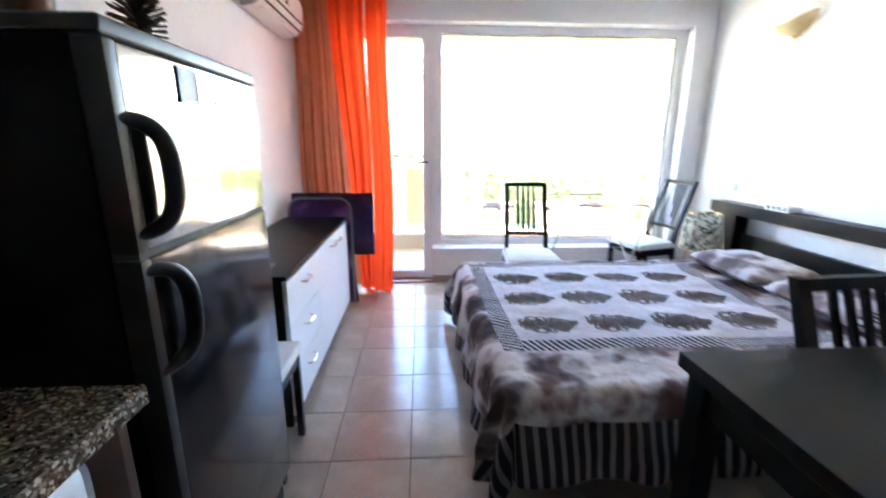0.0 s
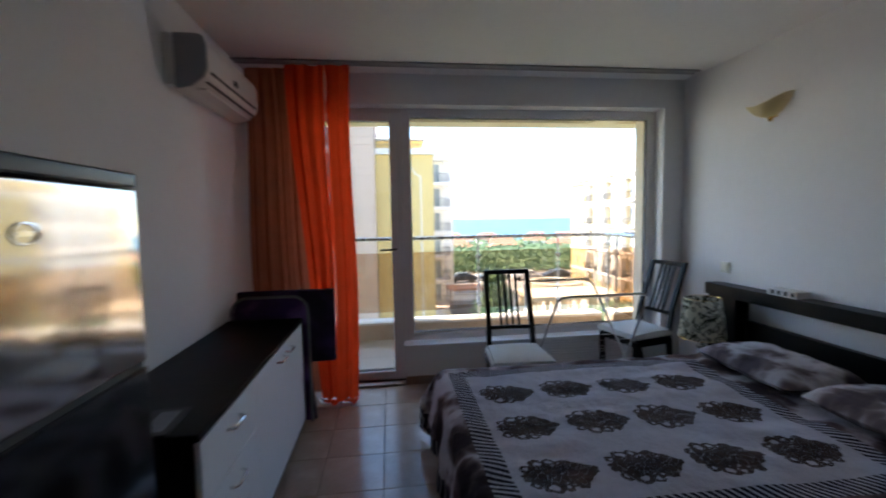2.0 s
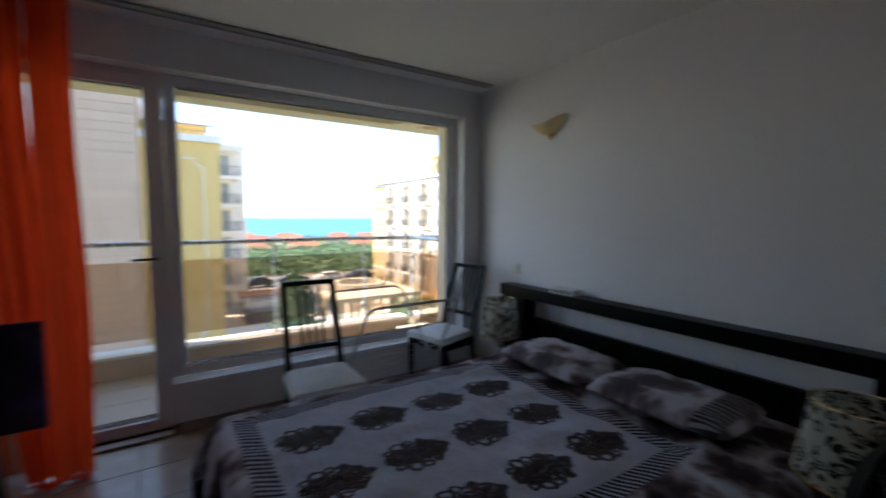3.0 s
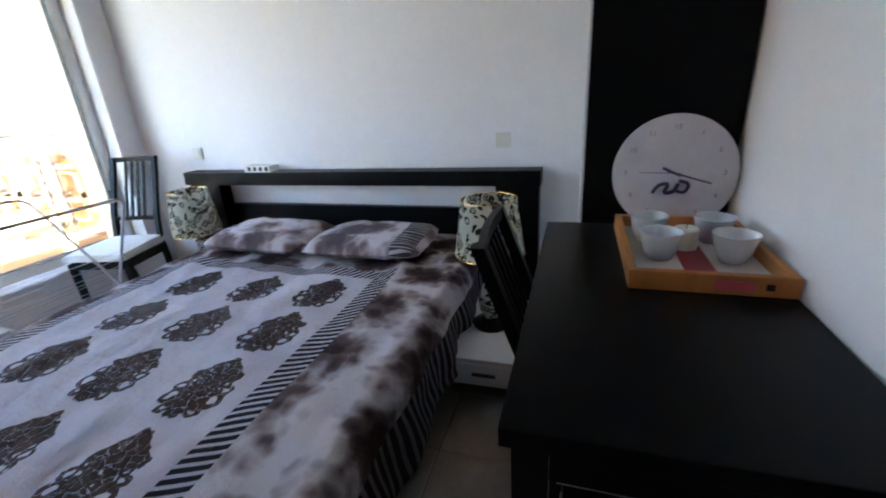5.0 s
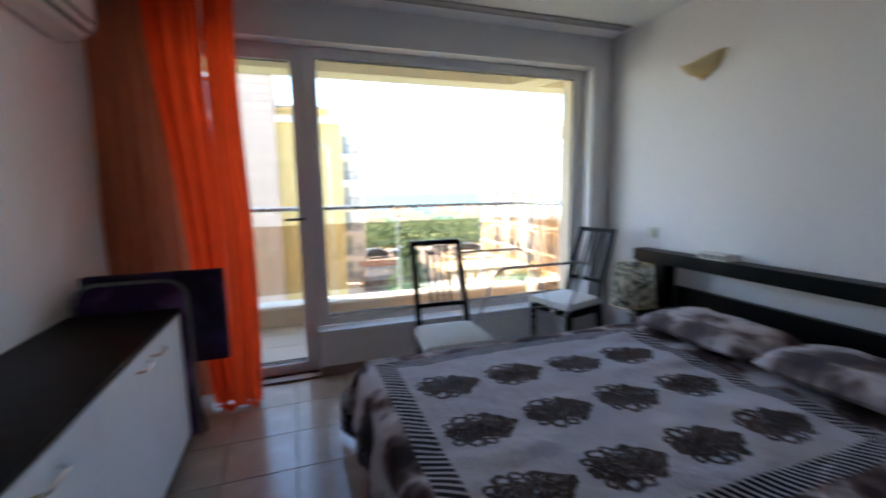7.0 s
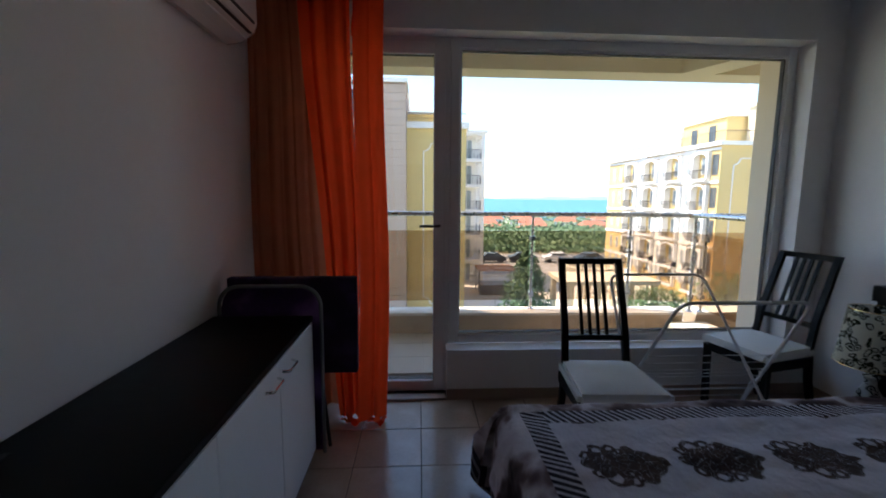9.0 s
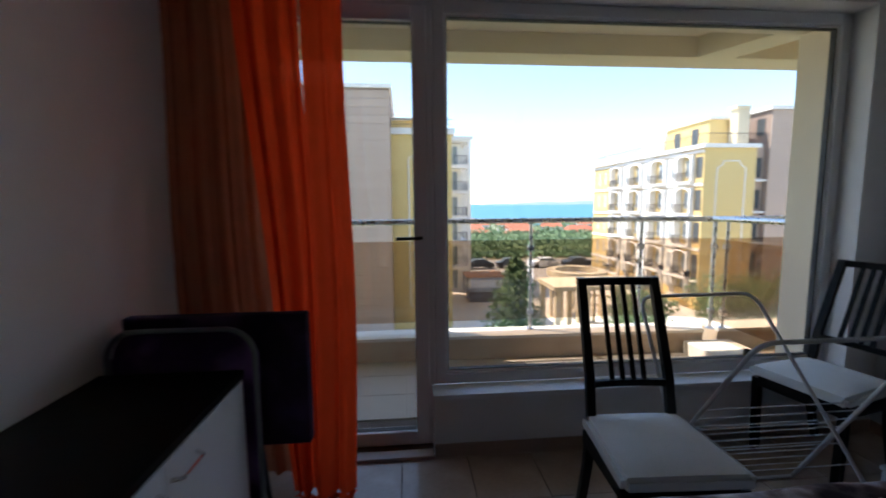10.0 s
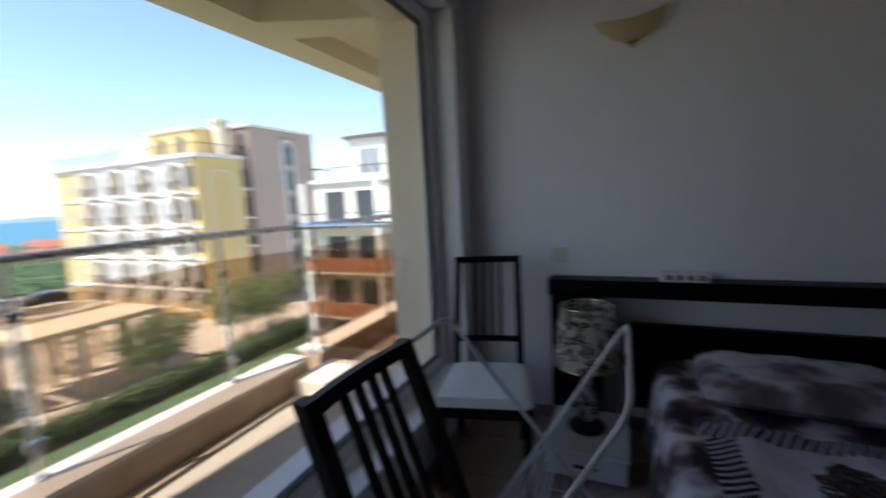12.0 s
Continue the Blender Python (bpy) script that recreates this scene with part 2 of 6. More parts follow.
CARWHITE = mat("white car paint", (0.7, 0.7, 0.7), 0.25)
CARDARK = mat("dark car paint", (0.03, 0.035, 0.045), 0.25)
TYRE = mat("tyre rubber", (0.02, 0.02, 0.02), 0.8)


def granite_mat():
    m = mat("speckled granite", (0.16, 0.12, 0.09), 0.25, vary=0.2, scale=30)
    nt = m.node_tree
    b = bsdf_of(m)
    tc = nt.nodes.new("ShaderNodeTexCoord")
    v = nt.nodes.new("ShaderNodeTexVoronoi")
    v.inputs["Scale"].default_value = 190
    nt.links.new(tc.outputs["Object"], v.inputs["Vector"])
    r = nt.nodes.new("ShaderNodeValToRGB")
    r.color_ramp.interpolation = "CONSTANT"
    e = r.color_ramp.elements
    e[0].position, e[0].color = 0.0, (0.07, 0.045, 0.03, 1)
    e[1].position, e[1].color = 0.35, (0.10, 0.07, 0.05, 1)
    for p, c in ((0.62, (0.20, 0.16, 0.115, 1)), (0.8, (0.36, 0.32, 0.26, 1)), (0.92, (0.03, 0.025, 0.02, 1))):
        k = e.new(p)
        k.color = c
    sep = nt.nodes.new("ShaderNodeSeparateColor")
    nt.links.new(v.outputs["Color"], sep.inputs[0])
    nt.links.new(sep.outputs[0], r.inputs[0])
    nt.links.new(r.outputs[0], b.inputs["Base Color"])
    return m


GRANITE = granite_mat()


class Net:
    """Shorthand for building node maths."""

    def __init__(self, m):
        self.nt = m.node_tree

    def node(self, kind, **props):
        n = self.nt.nodes.new(kind)
        for k, v in props.items():
            setattr(n, k, v)
        return n

    def put(self, sock, v):
        if isinstance(v, (int, float)):
            sock.default_value = v
        elif isinstance(v, tuple):
            sock.default_value = v
        else:
            self.nt.links.new(v, sock)

    def op(self, what, a, b=0.0, c=0.0):
        n = self.node("ShaderNodeMath", operation=what)
        self.put(n.inputs[0], a)
        self.put(n.inputs[1], b)
        self.put(n.inputs[2], c)
        return n.outputs[0]

    def mix(self, f, a, b):
        n = self.node("ShaderNodeMix", data_type="RGBA")
        self.put(n.inputs[0], f)
        self.put(n.inputs[6], a)
        self.put(n.inputs[7], b)
        return n.outputs[2]

    def noise(self, vec, scale, detail=3.0):
        n = self.node("ShaderNodeTexNoise")
        self.put(n.inputs["Vector"], vec)
        n.inputs["Scale"].default_value, n.inputs["Detail"].default_value = scale, detail
        return n.outputs[0]


# inner field of the bedspread in cloth coordinates, and the damask grid
FIELD = (0.458, 1.800, 1.605, 2.735)


def spread_mat(whole=True):
    """Printed cotton: lilac-grey field with brown damask medallions, slanted black stripes as border, roses outside it."""
    m = bpy.data.materials.new("printed cotton bedspread" if whole else "printed pillow case")
    m.use_nodes = True
    g = Net(m)
    b = bsdf_of(m)
    b.inputs["Roughness"].default_value = 0.9
    b.inputs["Specular IOR Level"].default_value = 0.08
    uv = g.node("ShaderNodeUVMap").outputs[0]
    sep = g.node("ShaderNodeSeparateXYZ")
    g.put(sep.inputs[0], uv)
    u, v = sep.outputs[0], sep.outputs[1]
    wob = g.noise(uv, 5.0)
    # damask medallions on a regular grid, mirrored across their long axis
    pu, pv = 0.328, 0.352
    wob_u = g.op("MULTIPLY", g.op("SUBTRACT", g.op("ADD", g.noise(uv, 17.0), g.op("MULTIPLY", g.noise(uv, 60.0), 0.35)), 0.67), 0.034)
    wob_v = g.op("MULTIPLY", g.op("SUBTRACT", g.op("ADD", g.noise(uv, 21.0), g.op("MULTIPLY", g.noise(uv, 66.0), 0.35)), 0.67), 0.034)
    cu = g.op("SUBTRACT", g.op("FRACT", g.op("DIVIDE", g.op("SUBTRACT", u, 0.632 - pu / 2), pu)), 0.5)
    cv = g.op("SUBTRACT", g.op("FRACT", g.op("DIVIDE", g.op("SUBTRACT", v, 1.775 - pv / 2), pv)), 0.5)
    cu, cv = g.op("ADD", g.op("MULTIPLY", cu, pu), wob_u), g.op("ADD", g.op("MULTIPLY", cv, pv), wob_v)
    cu, cv = g.op("ADD", cu, g.op("MULTIPLY", cv, 0.06)), g.op("ABSOLUTE", cv)
    medal = 0.0
    for a, b_, rad, hole in ((0.055, 0.0, 0.038, 0), (0.052, 0.034, 0.031, 0), (0.092, 0.0, 0.028, 0), (0.084, 0.032, 0.019, 0), (0.016, 0.030, 0.020, 0), (0.128, 0.0, 0.013, 0),
                              (0.050, 0.073, 0.016, 0), (-0.008, 0.0, 0.018, 0), (-0.050, 0.0, 0.036, 0), (-0.086, 0.0, 0.026, 0), (-0.030, 0.032, 0.022, 0), (-0.074, 0.032, 0.024, 0),
                              (-0.120, 0.008, 0.015, 0), (-0.056, 0.072, 0.026, 0.012), (-0.008, 0.082, 0.018, 0.007), (-0.106, 0.050, 0.018, 0.007), (0.020, 0.064, 0.015, 0.005)):
        du_, dv_ = g.op("SUBTRACT", cu, a), g.op("SUBTRACT", cv, b_)
        dist = g.op("MULTIPLY", 0.73, g.op("SQRT", g.op("ADD", g.op("MULTIPLY", du_, du_), g.op("MULTIPLY", dv_, dv_))))
        blob = g.op("LESS_THAN", dist, rad)
        if hole:
            blob = g.op("MULTIPLY", blob, g.op("GREATER_THAN", dist, hole))
        medal = g.op("MAXIMUM", blob, medal)
    warp = g.node("ShaderNodeVectorMath", operation="ADD")
    g.put(warp.inputs[0], uv)
    wn_ = g.node("ShaderNodeTexNoise")
    wn_.inputs["Scale"].default_value = 26.0
    g.put(wn_.inputs["Vector"], uv)
    ws = g.node("ShaderNodeVectorMath", operation="SCALE")
    g.put(ws.inputs[0], wn_.outputs["Color"])
    ws.inputs["Scale"].default_value = 0.045
    g.put(warp.inputs[1], ws.outputs[0])
    leaf = g.node("ShaderNodeTexVoronoi", feature="DISTANCE_TO_EDGE")
    leaf.inputs["Scale"].default_value = 33.0
    g.put(leaf.inputs["Vector"], warp.outputs[0])
    medal = g.op("MULTIPLY", medal, g.op("GREATER_THAN", leaf.outputs["Distance"], 0.012))
    tone = g.node("ShaderNodeTexVoronoi", feature="F1")
    tone.inputs["Scale"].default_value = 33.0
    g.put(tone.inputs["Vector"], warp.outputs[0])
    brown = g.mix(tone.outputs["Distance"], (0.085, 0.052, 0.042, 1), (0.016, 0.010, 0.009, 1))
    lilac = g.mix(g.noise(uv, 7.0), (0.42, 0.39, 0.45, 1), (0.62, 0.60, 0.66, 1))
    field = g.mix(medal, lilac, brown)
    # soft printed roses with darker hearts on a pale ground
    rw = g.node("ShaderNodeVectorMath", operation="ADD")
    rn = g.node("ShaderNodeTexNoise")
    rn.inputs["Scale"].default_value, rn.inputs["Detail"].default_value = 9.0, 2.0
    g.put(rn.inputs["Vector"], uv)
    rs = g.node("ShaderNodeVectorMath", operation="SCALE")
    g.put(rs.inputs[0], rn.outputs["Color"])
    rs.inputs["Scale"].default_value = 0.10
    g.put(rw.inputs[0], uv)
    g.put(rw.inputs[1], rs.outputs[0])
    rose = g.node("ShaderNodeTexVoronoi", feature="F1")
    rose.inputs["Scale"].default_value, rose.inputs["Randomness"].default_value = 4.3, 0.75
    g.put(rose.inputs["Vector"], rw.outputs[0])
    petal = g.node("ShaderNodeTexVoronoi", feature="F1")
    petal.inputs["Scale"].default_value = 17.0
    g.put(petal.inputs["Vector"], rw.outputs[0])
    mixed = g.op("ADD", rose.outputs["Distance"], g.op("MULTIPLY", g.op("SUBTRACT", petal.outputs["Distance"], 0.4), 0.32))
    mixed = g.op("ADD", mixed, g.op("MULTIPLY", g.op("SUBTRACT", g.noise(uv, 14.0), 0.5), 0.22))
    ramp = g.node("ShaderNodeValToRGB")
    e = ramp.color_ramp.elements
    e[0].position, e[0].color = 0.28, (0.050, 0.030, 0.031, 1)
    e[1].position, e[1].color = 0.72, (0.58, 0.54, 0.57, 1)
    k = e.new(0.46)
    k.color = (0.15, 0.105, 0.102, 1)
    k = e.new(0.54)
    k.color = (0.30, 0.245, 0.255, 1)
    g.put(ramp.inputs[0], mixed)
    roses = ramp.outputs[0]
    # stripes
    def stripes(x, y, slant, step=0.030):
        s = g.op("FRACT", g.op("DIVIDE", g.op("ADD", y, g.op("MULTIPLY", x, slant)), step))
        return g.op("LESS_THAN", s, 0.60)
    def inrange(x, a, z):
        return g.op("MULTIPLY", g.op("GREATER_THAN", x, a), g.op("LESS_THAN", x, z))
    if whole:
        u0, u1, v0, v1 = FIELD
        w = 0.088
        fieldmask = g.op("MULTIPLY", inrange(u, u0, u1), inrange(v, v0, v1))
        outer = g.op("MULTIPLY", inrange(u, u0 - w, u1 + w), inrange(v, v0 - w, v1 + w))
        band = g.op("SUBTRACT", outer, fieldmask)
        vert = g.op("MAXIMUM", g.op("LESS_THAN", u, u0), g.op("GREATER_THAN", u, u1))
        st = g.mix(vert, stripes(v, u, 0.5), stripes(u, v, 0.5))
        hem = g.op("MAXIMUM", g.op("MAXIMUM", g.op("LESS_THAN", v, 1.13), g.op("GREATER_THAN", v, 3.13)), g.op("LESS_THAN", u, 0.06))
        hemst = g.mix(g.op("LESS_THAN", v, 1.13), stripes(u, v, 0.1, 0.045), stripes(v, u, 0.1, 0.045))
        col = g.mix(fieldmask, roses, field)
        dk, lt = (0.022, 0.018, 0.024, 1), (0.52, 0.49, 0.54, 1)
        col = g.mix(band, col, g.mix(st, lt, dk))
        col = g.mix(hem, col, g.mix(hemst, (0.22, 0.19, 0.20, 1), dk))
    else:
        col = g.mix(inrange(v, 0.03, 0.15), g.mix(0.12, roses, lilac), g.mix(stripes(v, u, 0.1, 0.026), (0.40, 0.37, 0.38, 1), (0.05, 0.04, 0.045, 1)))
    g.put(b.inputs["Base Color"], col)
    bp = g.node("ShaderNodeBump")
    bp.inputs["Strength"].default_value, bp.inputs["Distance"].default_value = 0.85, 0.028
    g.put(bp.inputs["Height"], g.op("ADD", g.noise(uv, 11.0, 5.0), g.op("MULTIPLY", g.noise(uv, 160.0), 0.12)))
    g.put(b.inputs["Normal"], bp.outputs[0])
    return m


SPREAD, PILLOWCASE = spread_mat(), spread_mat(False)


def vine_mat(name, ground_col, ink_col):
    """Cloth printed with scrolling vines, round fruits and leaves, by angle and height."""
    m = cloth_mat(name, ground_col, 0.35)
    g = Net(m)
    tc = g.node("ShaderNodeTexCoord").outputs["Object"]
    n = g.node("ShaderNodeTexVoronoi", feature="F1")
    n.inputs["Scale"].default_value = 31
    warp = g.node("ShaderNodeVectorMath", operation="ADD")
    nz = g.node("ShaderNodeTexNoise")
    nz.inputs["Scale"].default_value = 9
    g.put(nz.inputs["Vector"], tc)
    sc = g.node("ShaderNodeVectorMath", operation="SCALE")
    g.put(sc.inputs[0], nz.outputs["Color"])
    sc.inputs["Scale"].default_value = 0.09
    g.put(warp.inputs[0], tc)
    g.put(warp.inputs[1], sc.outputs[0])
    g.put(n.inputs["Vector"], warp.outputs[0])
    d = n.outputs["Distance"]
    ring = g.op("MULTIPLY", g.op("GREATER_THAN", d, 0.34), g.op("LESS_THAN", d, 0.52))
    dot = g.op("LESS_THAN", d, 0.21)
    mask = g.op("MAXIMUM", ring, dot)
    col = g.mix(mask, (*ground_col, 1), (*ink_col, 1))
    for node in m.node_tree.nodes:
        if node.type in ("BSDF_DIFFUSE", "BSDF_TRANSLUCENT"):
            g.put(node.inputs[0], col)
    return m


VINE = vine_mat("cream cloth with black vines", (0.75, 0.73, 0.63), (0.035, 0.04, 0.025))


# ---- shapes ----
def box(bm, x0, y0, z0, x1, y1, z1):
    vs = [bm.verts.new(p) for p in ((x0, y0, z0), (x1, y0, z0), (x1, y1, z0), (x0, y1, z0), (x0, y0, z1), (x1, y0, z1), (x1, y1, z1), (x0, y1, z1))]
    for f in ((0, 3, 2, 1), (4, 5, 6, 7), (0, 1, 5, 4), (1, 2, 6, 5), (2, 3, 7, 6), (3, 0, 4, 7)):
        bm.faces.new([vs[i] for i in f])
    return vs


def rbox(x0, y0, z0, x1, y1, z1, r=0.004, seg=2):
    bm = bmesh.new()
    box(bm, x0, y0, z0, x1, y1, z1)
    bmesh.ops.bevel(bm, geom=bm.edges[:], offset=r, segments=seg, profile=0.7, affect="EDGES")
    return bm


def boxes(*list_of):
    bm = bmesh.new()
    for b in list_of:
        box(bm, *b)
    return bm


def tube(bm, pts, r, n=8, closed=False):
    pts = [Vector(p) for p in pts]
    rings = []
    m = len(pts)
    side = None
    for i, p in enumerate(pts):
        a = pts[(i - 1) % m] if (i or closed) else p
        c = pts[(i + 1) % m] if (i < m - 1 or closed) else p
        d = (c - a).normalized()
        if side is None:
            side = d.orthogonal().normalized()
        side = (side - d * side.dot(d)).normalized()
        up = d.cross(side)
        rr = r[i] if isinstance(r, (list, tuple)) else r
        rings.append([bm.verts.new(p + (side * math.cos(k * math.tau / n) + up * math.sin(k * math.tau / n)) * rr) for k in range(n)])
    for i in range(m - (0 if closed else 1)):
        A, B = rings[i], rings[(i + 1) % m]
        for k in range(n):
            bm.faces.new((A[k], A[(k + 1) % n], B[(k + 1) % n], B[k]))
    if not closed:
        bm.faces.new(rings[0][::-1])
        bm.faces.new(rings[-1])
    return bm


def smooth_path(pts, r=0.05, seg=5):
    """The polyline with its inner corners rounded."""
    pts = [Vector(p) for p in pts]
    out = [pts[0]]
    for a, b, c in zip(pts, pts[1:], pts[2:]):
        k = min(r, (a - b).length * 0.45, (c - b).length * 0.45)
        p, q = b + (a - b).normalized() * k, b + (c - b).normalized() * k
        for i in range(seg + 1):
            t = i / seg
            out.append(p * (1 - t) ** 2 + b * 2 * t * (1 - t) + q * t ** 2)
    return out + [pts[-1]]


def lathe(bm, prof, n=24, cx=0.0, cy=0.0, caps=True):
    rings = [[bm.verts.new((cx + r * math.cos(k * math.tau / n), cy + r * math.sin(k * math.tau / n), z)) for k in range(n)] for r, z in prof]
    for A, B in zip(rings, rings[1:]):
        for k in range(n):
            bm.faces.new((A[k], A[(k + 1) % n], B[(k + 1) % n], B[k]))
    if caps:
        bm.faces.new(rings[0][::-1])
        bm.faces.new(rings[-1])
    return bm


def mesh_of(name, bm, material, soft=False):
    bmesh.ops.recalc_face_normals(bm, faces=bm.faces[:])
    me = bpy.data.meshes.new(name)
    bm.to_mesh(me)
    bm.free()
    me.materials.append(material)
    if soft:
        me.shade_smooth()
        me.set_sharp_from_angle(angle=radians(38))
    return me


def part(name, bm, material, parent, label="", soft=False, kind=""):
    me = bm if isinstance(bm, bpy.types.Mesh) else mesh_of(name, bm, material, soft)
    ob = new(name, me)
    ob.parent = parent
    return tagged(ob, label=label, kind=kind)


def thing(name, label, category, place=(0, 0, 0), turn=0.0, group=""):
    ob = new(name)
    ob.location, ob.rotation_euler = place, (0, 0, radians(turn))
    return tagged(ob, label=label, category=category, group=group)


def setting(name, bm, material, label="", soft=False, kind="structure"):
    ob = new(name, bm if isinstance(bm, bpy.types.Mesh) else mesh_of(name, bm, material, soft))
    return tagged(ob, label=label, kind=kind)


def shifted(bm, x=0.0, y=0.0, z=0.0, turn=0.0):
    bmesh.ops.transform(bm, matrix=pose(x, y, z, 0, 0, turn), verts=bm.verts[:])
    return bm


# ---- the room ----
XL, XR, YW, YB, H = -1.04, 2.675, 3.922, 0.259, 2.585
YO = 4.33            # outer face of the window wall
HX, HY = 0.66, -2.6  # hallway: its right wall, its end
OX0, OX1, OZ = -0.70, 2.482, 2.342   # the window wall's opening
SILL = 0.342

setting("floor_base", boxes((XL, HY, -0.12, XR, YW, -0.008)), GROUT, "brown grout bed between floor tiles").name = "floor"
setting("ceiling", boxes((XL - 0.2, HY - 0.2, H, XR + 0.2, YO, H + 0.2)), CEIL, "plain white painted ceiling")
setting("wall_west", boxes((XL - 0.2, HY - 0.2, -0.12, XL, YO, H)), WALL, "white painted plaster wall")
setting("wall_east", boxes((XR, YB, -0.12, XR + 0.2, YO, H)), WALL, "white painted plaster wall")
setting("wall_south", boxes((HX, HY, -0.12, XR + 0.2, YB, H)), WALL, "white painted plaster wall beside the table")
setting("wall_entry", boxes((XL, HY - 0.2, -0.12, XR + 0.2, HY, H)), WALL, "white painted plaster wall")
setting("wall_north", boxes((XL, YW, -0.12, OX0, YO, H), (OX0, YW, OZ, OX1, YO, H), (OX1, YW, -0.12, XR, YO, H),
                            (0.155, YW, -0.12, OX1, YO, SILL - 0.03)), WALL, "white painted wall around the balcony window")
setting("threshold", boxes((OX0, YW, -0.12, 0.155, YO, -0.004)), GROUT, "brown tiled threshold under the balcony door")
setting("door_step", rbox(OX0, YW - 0.02, -0.004, 0.150, YW + 0.05, 0.018, 0.006), SKIRT, "brown door bar")
setting("window_sill", rbox(0.150, YW - 0.012, SILL - 0.03, OX1 + 0.012, YW + 0.125, SILL, 0.005), PVC, "white plastic window sill")
setting("baseboard", boxes((0.155, YW - 0.008, 0.0, XR, YW, 0.07), (XR - 0.008, 0.75, 0.0, XR, YW - 0.008, 0.07), (XL, HY, 0.0, XL + 0.008, YW, 0.07)), SKIRT, "brown tiled skirting")

# window and balcony door frames
FY0, FY1 = YW + 0.125, YW + 0.195


def frame_bm(x0, z0, x1, z1, w, y0, y1, bead=0.008):
    bm = boxes((x0, y0, z0, x0 + w, y1, z1), (x1 - w, y0, z0, x1, y1, z1), (x0 + w, y0, z0, x1 - w, y1, z0 + w), (x0 + w, y0, z1 - w, x1 - w, y1, z1))
    bmesh.ops.bevel(bm, geom=bm.edges[:], offset=0.004, segments=1, affect="EDGES")
    return bm


win = new("window_1")
tagged(win, "large fixed window pane in a white plastic frame", kind="structure")
part("window_frame", frame_bm(0.172, SILL, OX1, OZ, 0.06, FY0, FY1), PVC, win)
part("glazing_bead", frame_bm(0.230, SILL + 0.058, OX1 - 0.058, OZ - 0.058, 0.014, FY0 + 0.012, FY1 - 0.01), PVC, win)
part("seal", frame_bm(0.243, SILL + 0.071, OX1 - 0.071, OZ - 0.071, 0.004, FY0 + 0.018, FY1 - 0.016), SEAL, win)
pane = part("pane", boxes((0.246, FY0 + 0.03, SILL + 0.074, OX1 - 0.074, FY0 + 0.036, OZ - 0.074)), GLASS, win)
pane.visible_shadow = False
door = new("door_1")
tagged(door, "closed white plastic balcony door with full glass", kind="structure")
part("door_frame", frame_bm(OX0, 0.0, 0.170, OZ, 0.045, FY0, FY1), PVC, door)
part("door_leaf", frame_bm(OX0 + 0.035, 0.012, 0.139, OZ - 0.035, 0.072, FY0 - 0.014, FY1 - 0.02), PVC, door)
part("seal", frame_bm(OX0 + 0.105, 0.082, 0.069, OZ - 0.105, 0.004, FY0 + 0.006, FY1 - 0.03), SEAL, door)
pane = part("pane", boxes((OX0 + 0.108, FY0 + 0.02, 0.085, 0.066, FY0 + 0.026, OZ - 0.108)), GLASS, door)
pane.visible_shadow = False
part("handle_plate", rbox(0.088, FY0 - 0.024, 1.10, 0.116, FY0 - 0.014, 1.21, 0.004), PVC, door, "white oblong handle plate")
bm = bmesh.new()
tube(bm, smooth_path([(0.102, FY0 - 0.02, 1.155), (0.102, FY0 - 0.065, 1.155), (-0.028, FY0 - 0.065, 1.153)], 0.02), 0.009)
part("door_handle", bm, BLACKMETAL, door, "dark metal lever handle", soft=True)
setting("window_reveal_trim", boxes((OX1 - 0.002, YW - 0.004, SILL, OX1 + 0.012, YW + 0.0, OZ + 0.014), (OX0, YW - 0.004, OZ, OX1 - 0.002, YW, OZ + 0.014)), PVC, "thin white corner bead")

# ceiling curtain rail
bm = boxes((XL + 0.002, 3.65, H - 0.014, XR - 0.07, 3.664, H - 0.002), (XL + 0.002, 3.72, H - 0.014, XR - 0.07, 3.734, H - 0.002), (XL + 0.002, 3.672, H - 0.008, XR - 0.07, 3.72, H - 0.003))
rail = thing("curtain_rail", "white double curtain rail screwed to the ceiling", "curtain rail")
part("track", bm, ACGREY, rail)
part("end_cap", rbox(XR - 0.07, 3.645, H - 0.024, XR - 0.06, 3.747, H - 0.001, 0.002), PVC, rail)


def curtain_bm(x0, x1, y, z0, z1, folds, depth, seed, gather=0.0, n=160, rows=34, lean=0.0, pull0=0.0, pull1=0.0):
    """A hanging cloth with folds that open towards the hem; pull0 and pull1 move its two edges on the way down."""
    rnd = random.Random(seed)
    ph = [rnd.uniform(0, 6.28) for _ in range(6)]
    bm = bmesh.new()
    grid = []
    for j in range(rows + 1):
        t = j / rows
        z = z1 + (z0 - z1) * t
        line = []
        for i in range(n + 1):
            s = i / n
            a = s * folds * math.tau
            d = math.sin(a + ph[0] + 0.5 * t) * 0.6 + math.sin(a * 1.7 + ph[1] + 1.1 * t) * 0.3 + math.sin(a * 0.43 + ph[2] - 0.9 * t) * 0.4
            amp = depth * (0.55 + 0.6 * t)
            xa, xb = x0 + pull0 * t ** 1.6, x1 + pull1 * t
            x = xa + (xb - xa) * s + 0.25 * depth * math.cos(a + ph[3]) + gather * math.sin(t * math.pi) * (0.5 - s)
            line.append(bm.verts.new((x + 0.012 * math.sin(7 * t + ph[4]), y + amp * d - lean * ((z1 - z) / H) ** 1.5, z + (0.008 * math.sin(a * 0.5 + ph[5]) if j == rows else 0))))
        grid.append(line)
    for j in range(rows):
        for i in range(n):
            bm.faces.new((grid[j][i], grid[j][i + 1], grid[j + 1][i + 1], grid[j + 1][i]))
    return bm


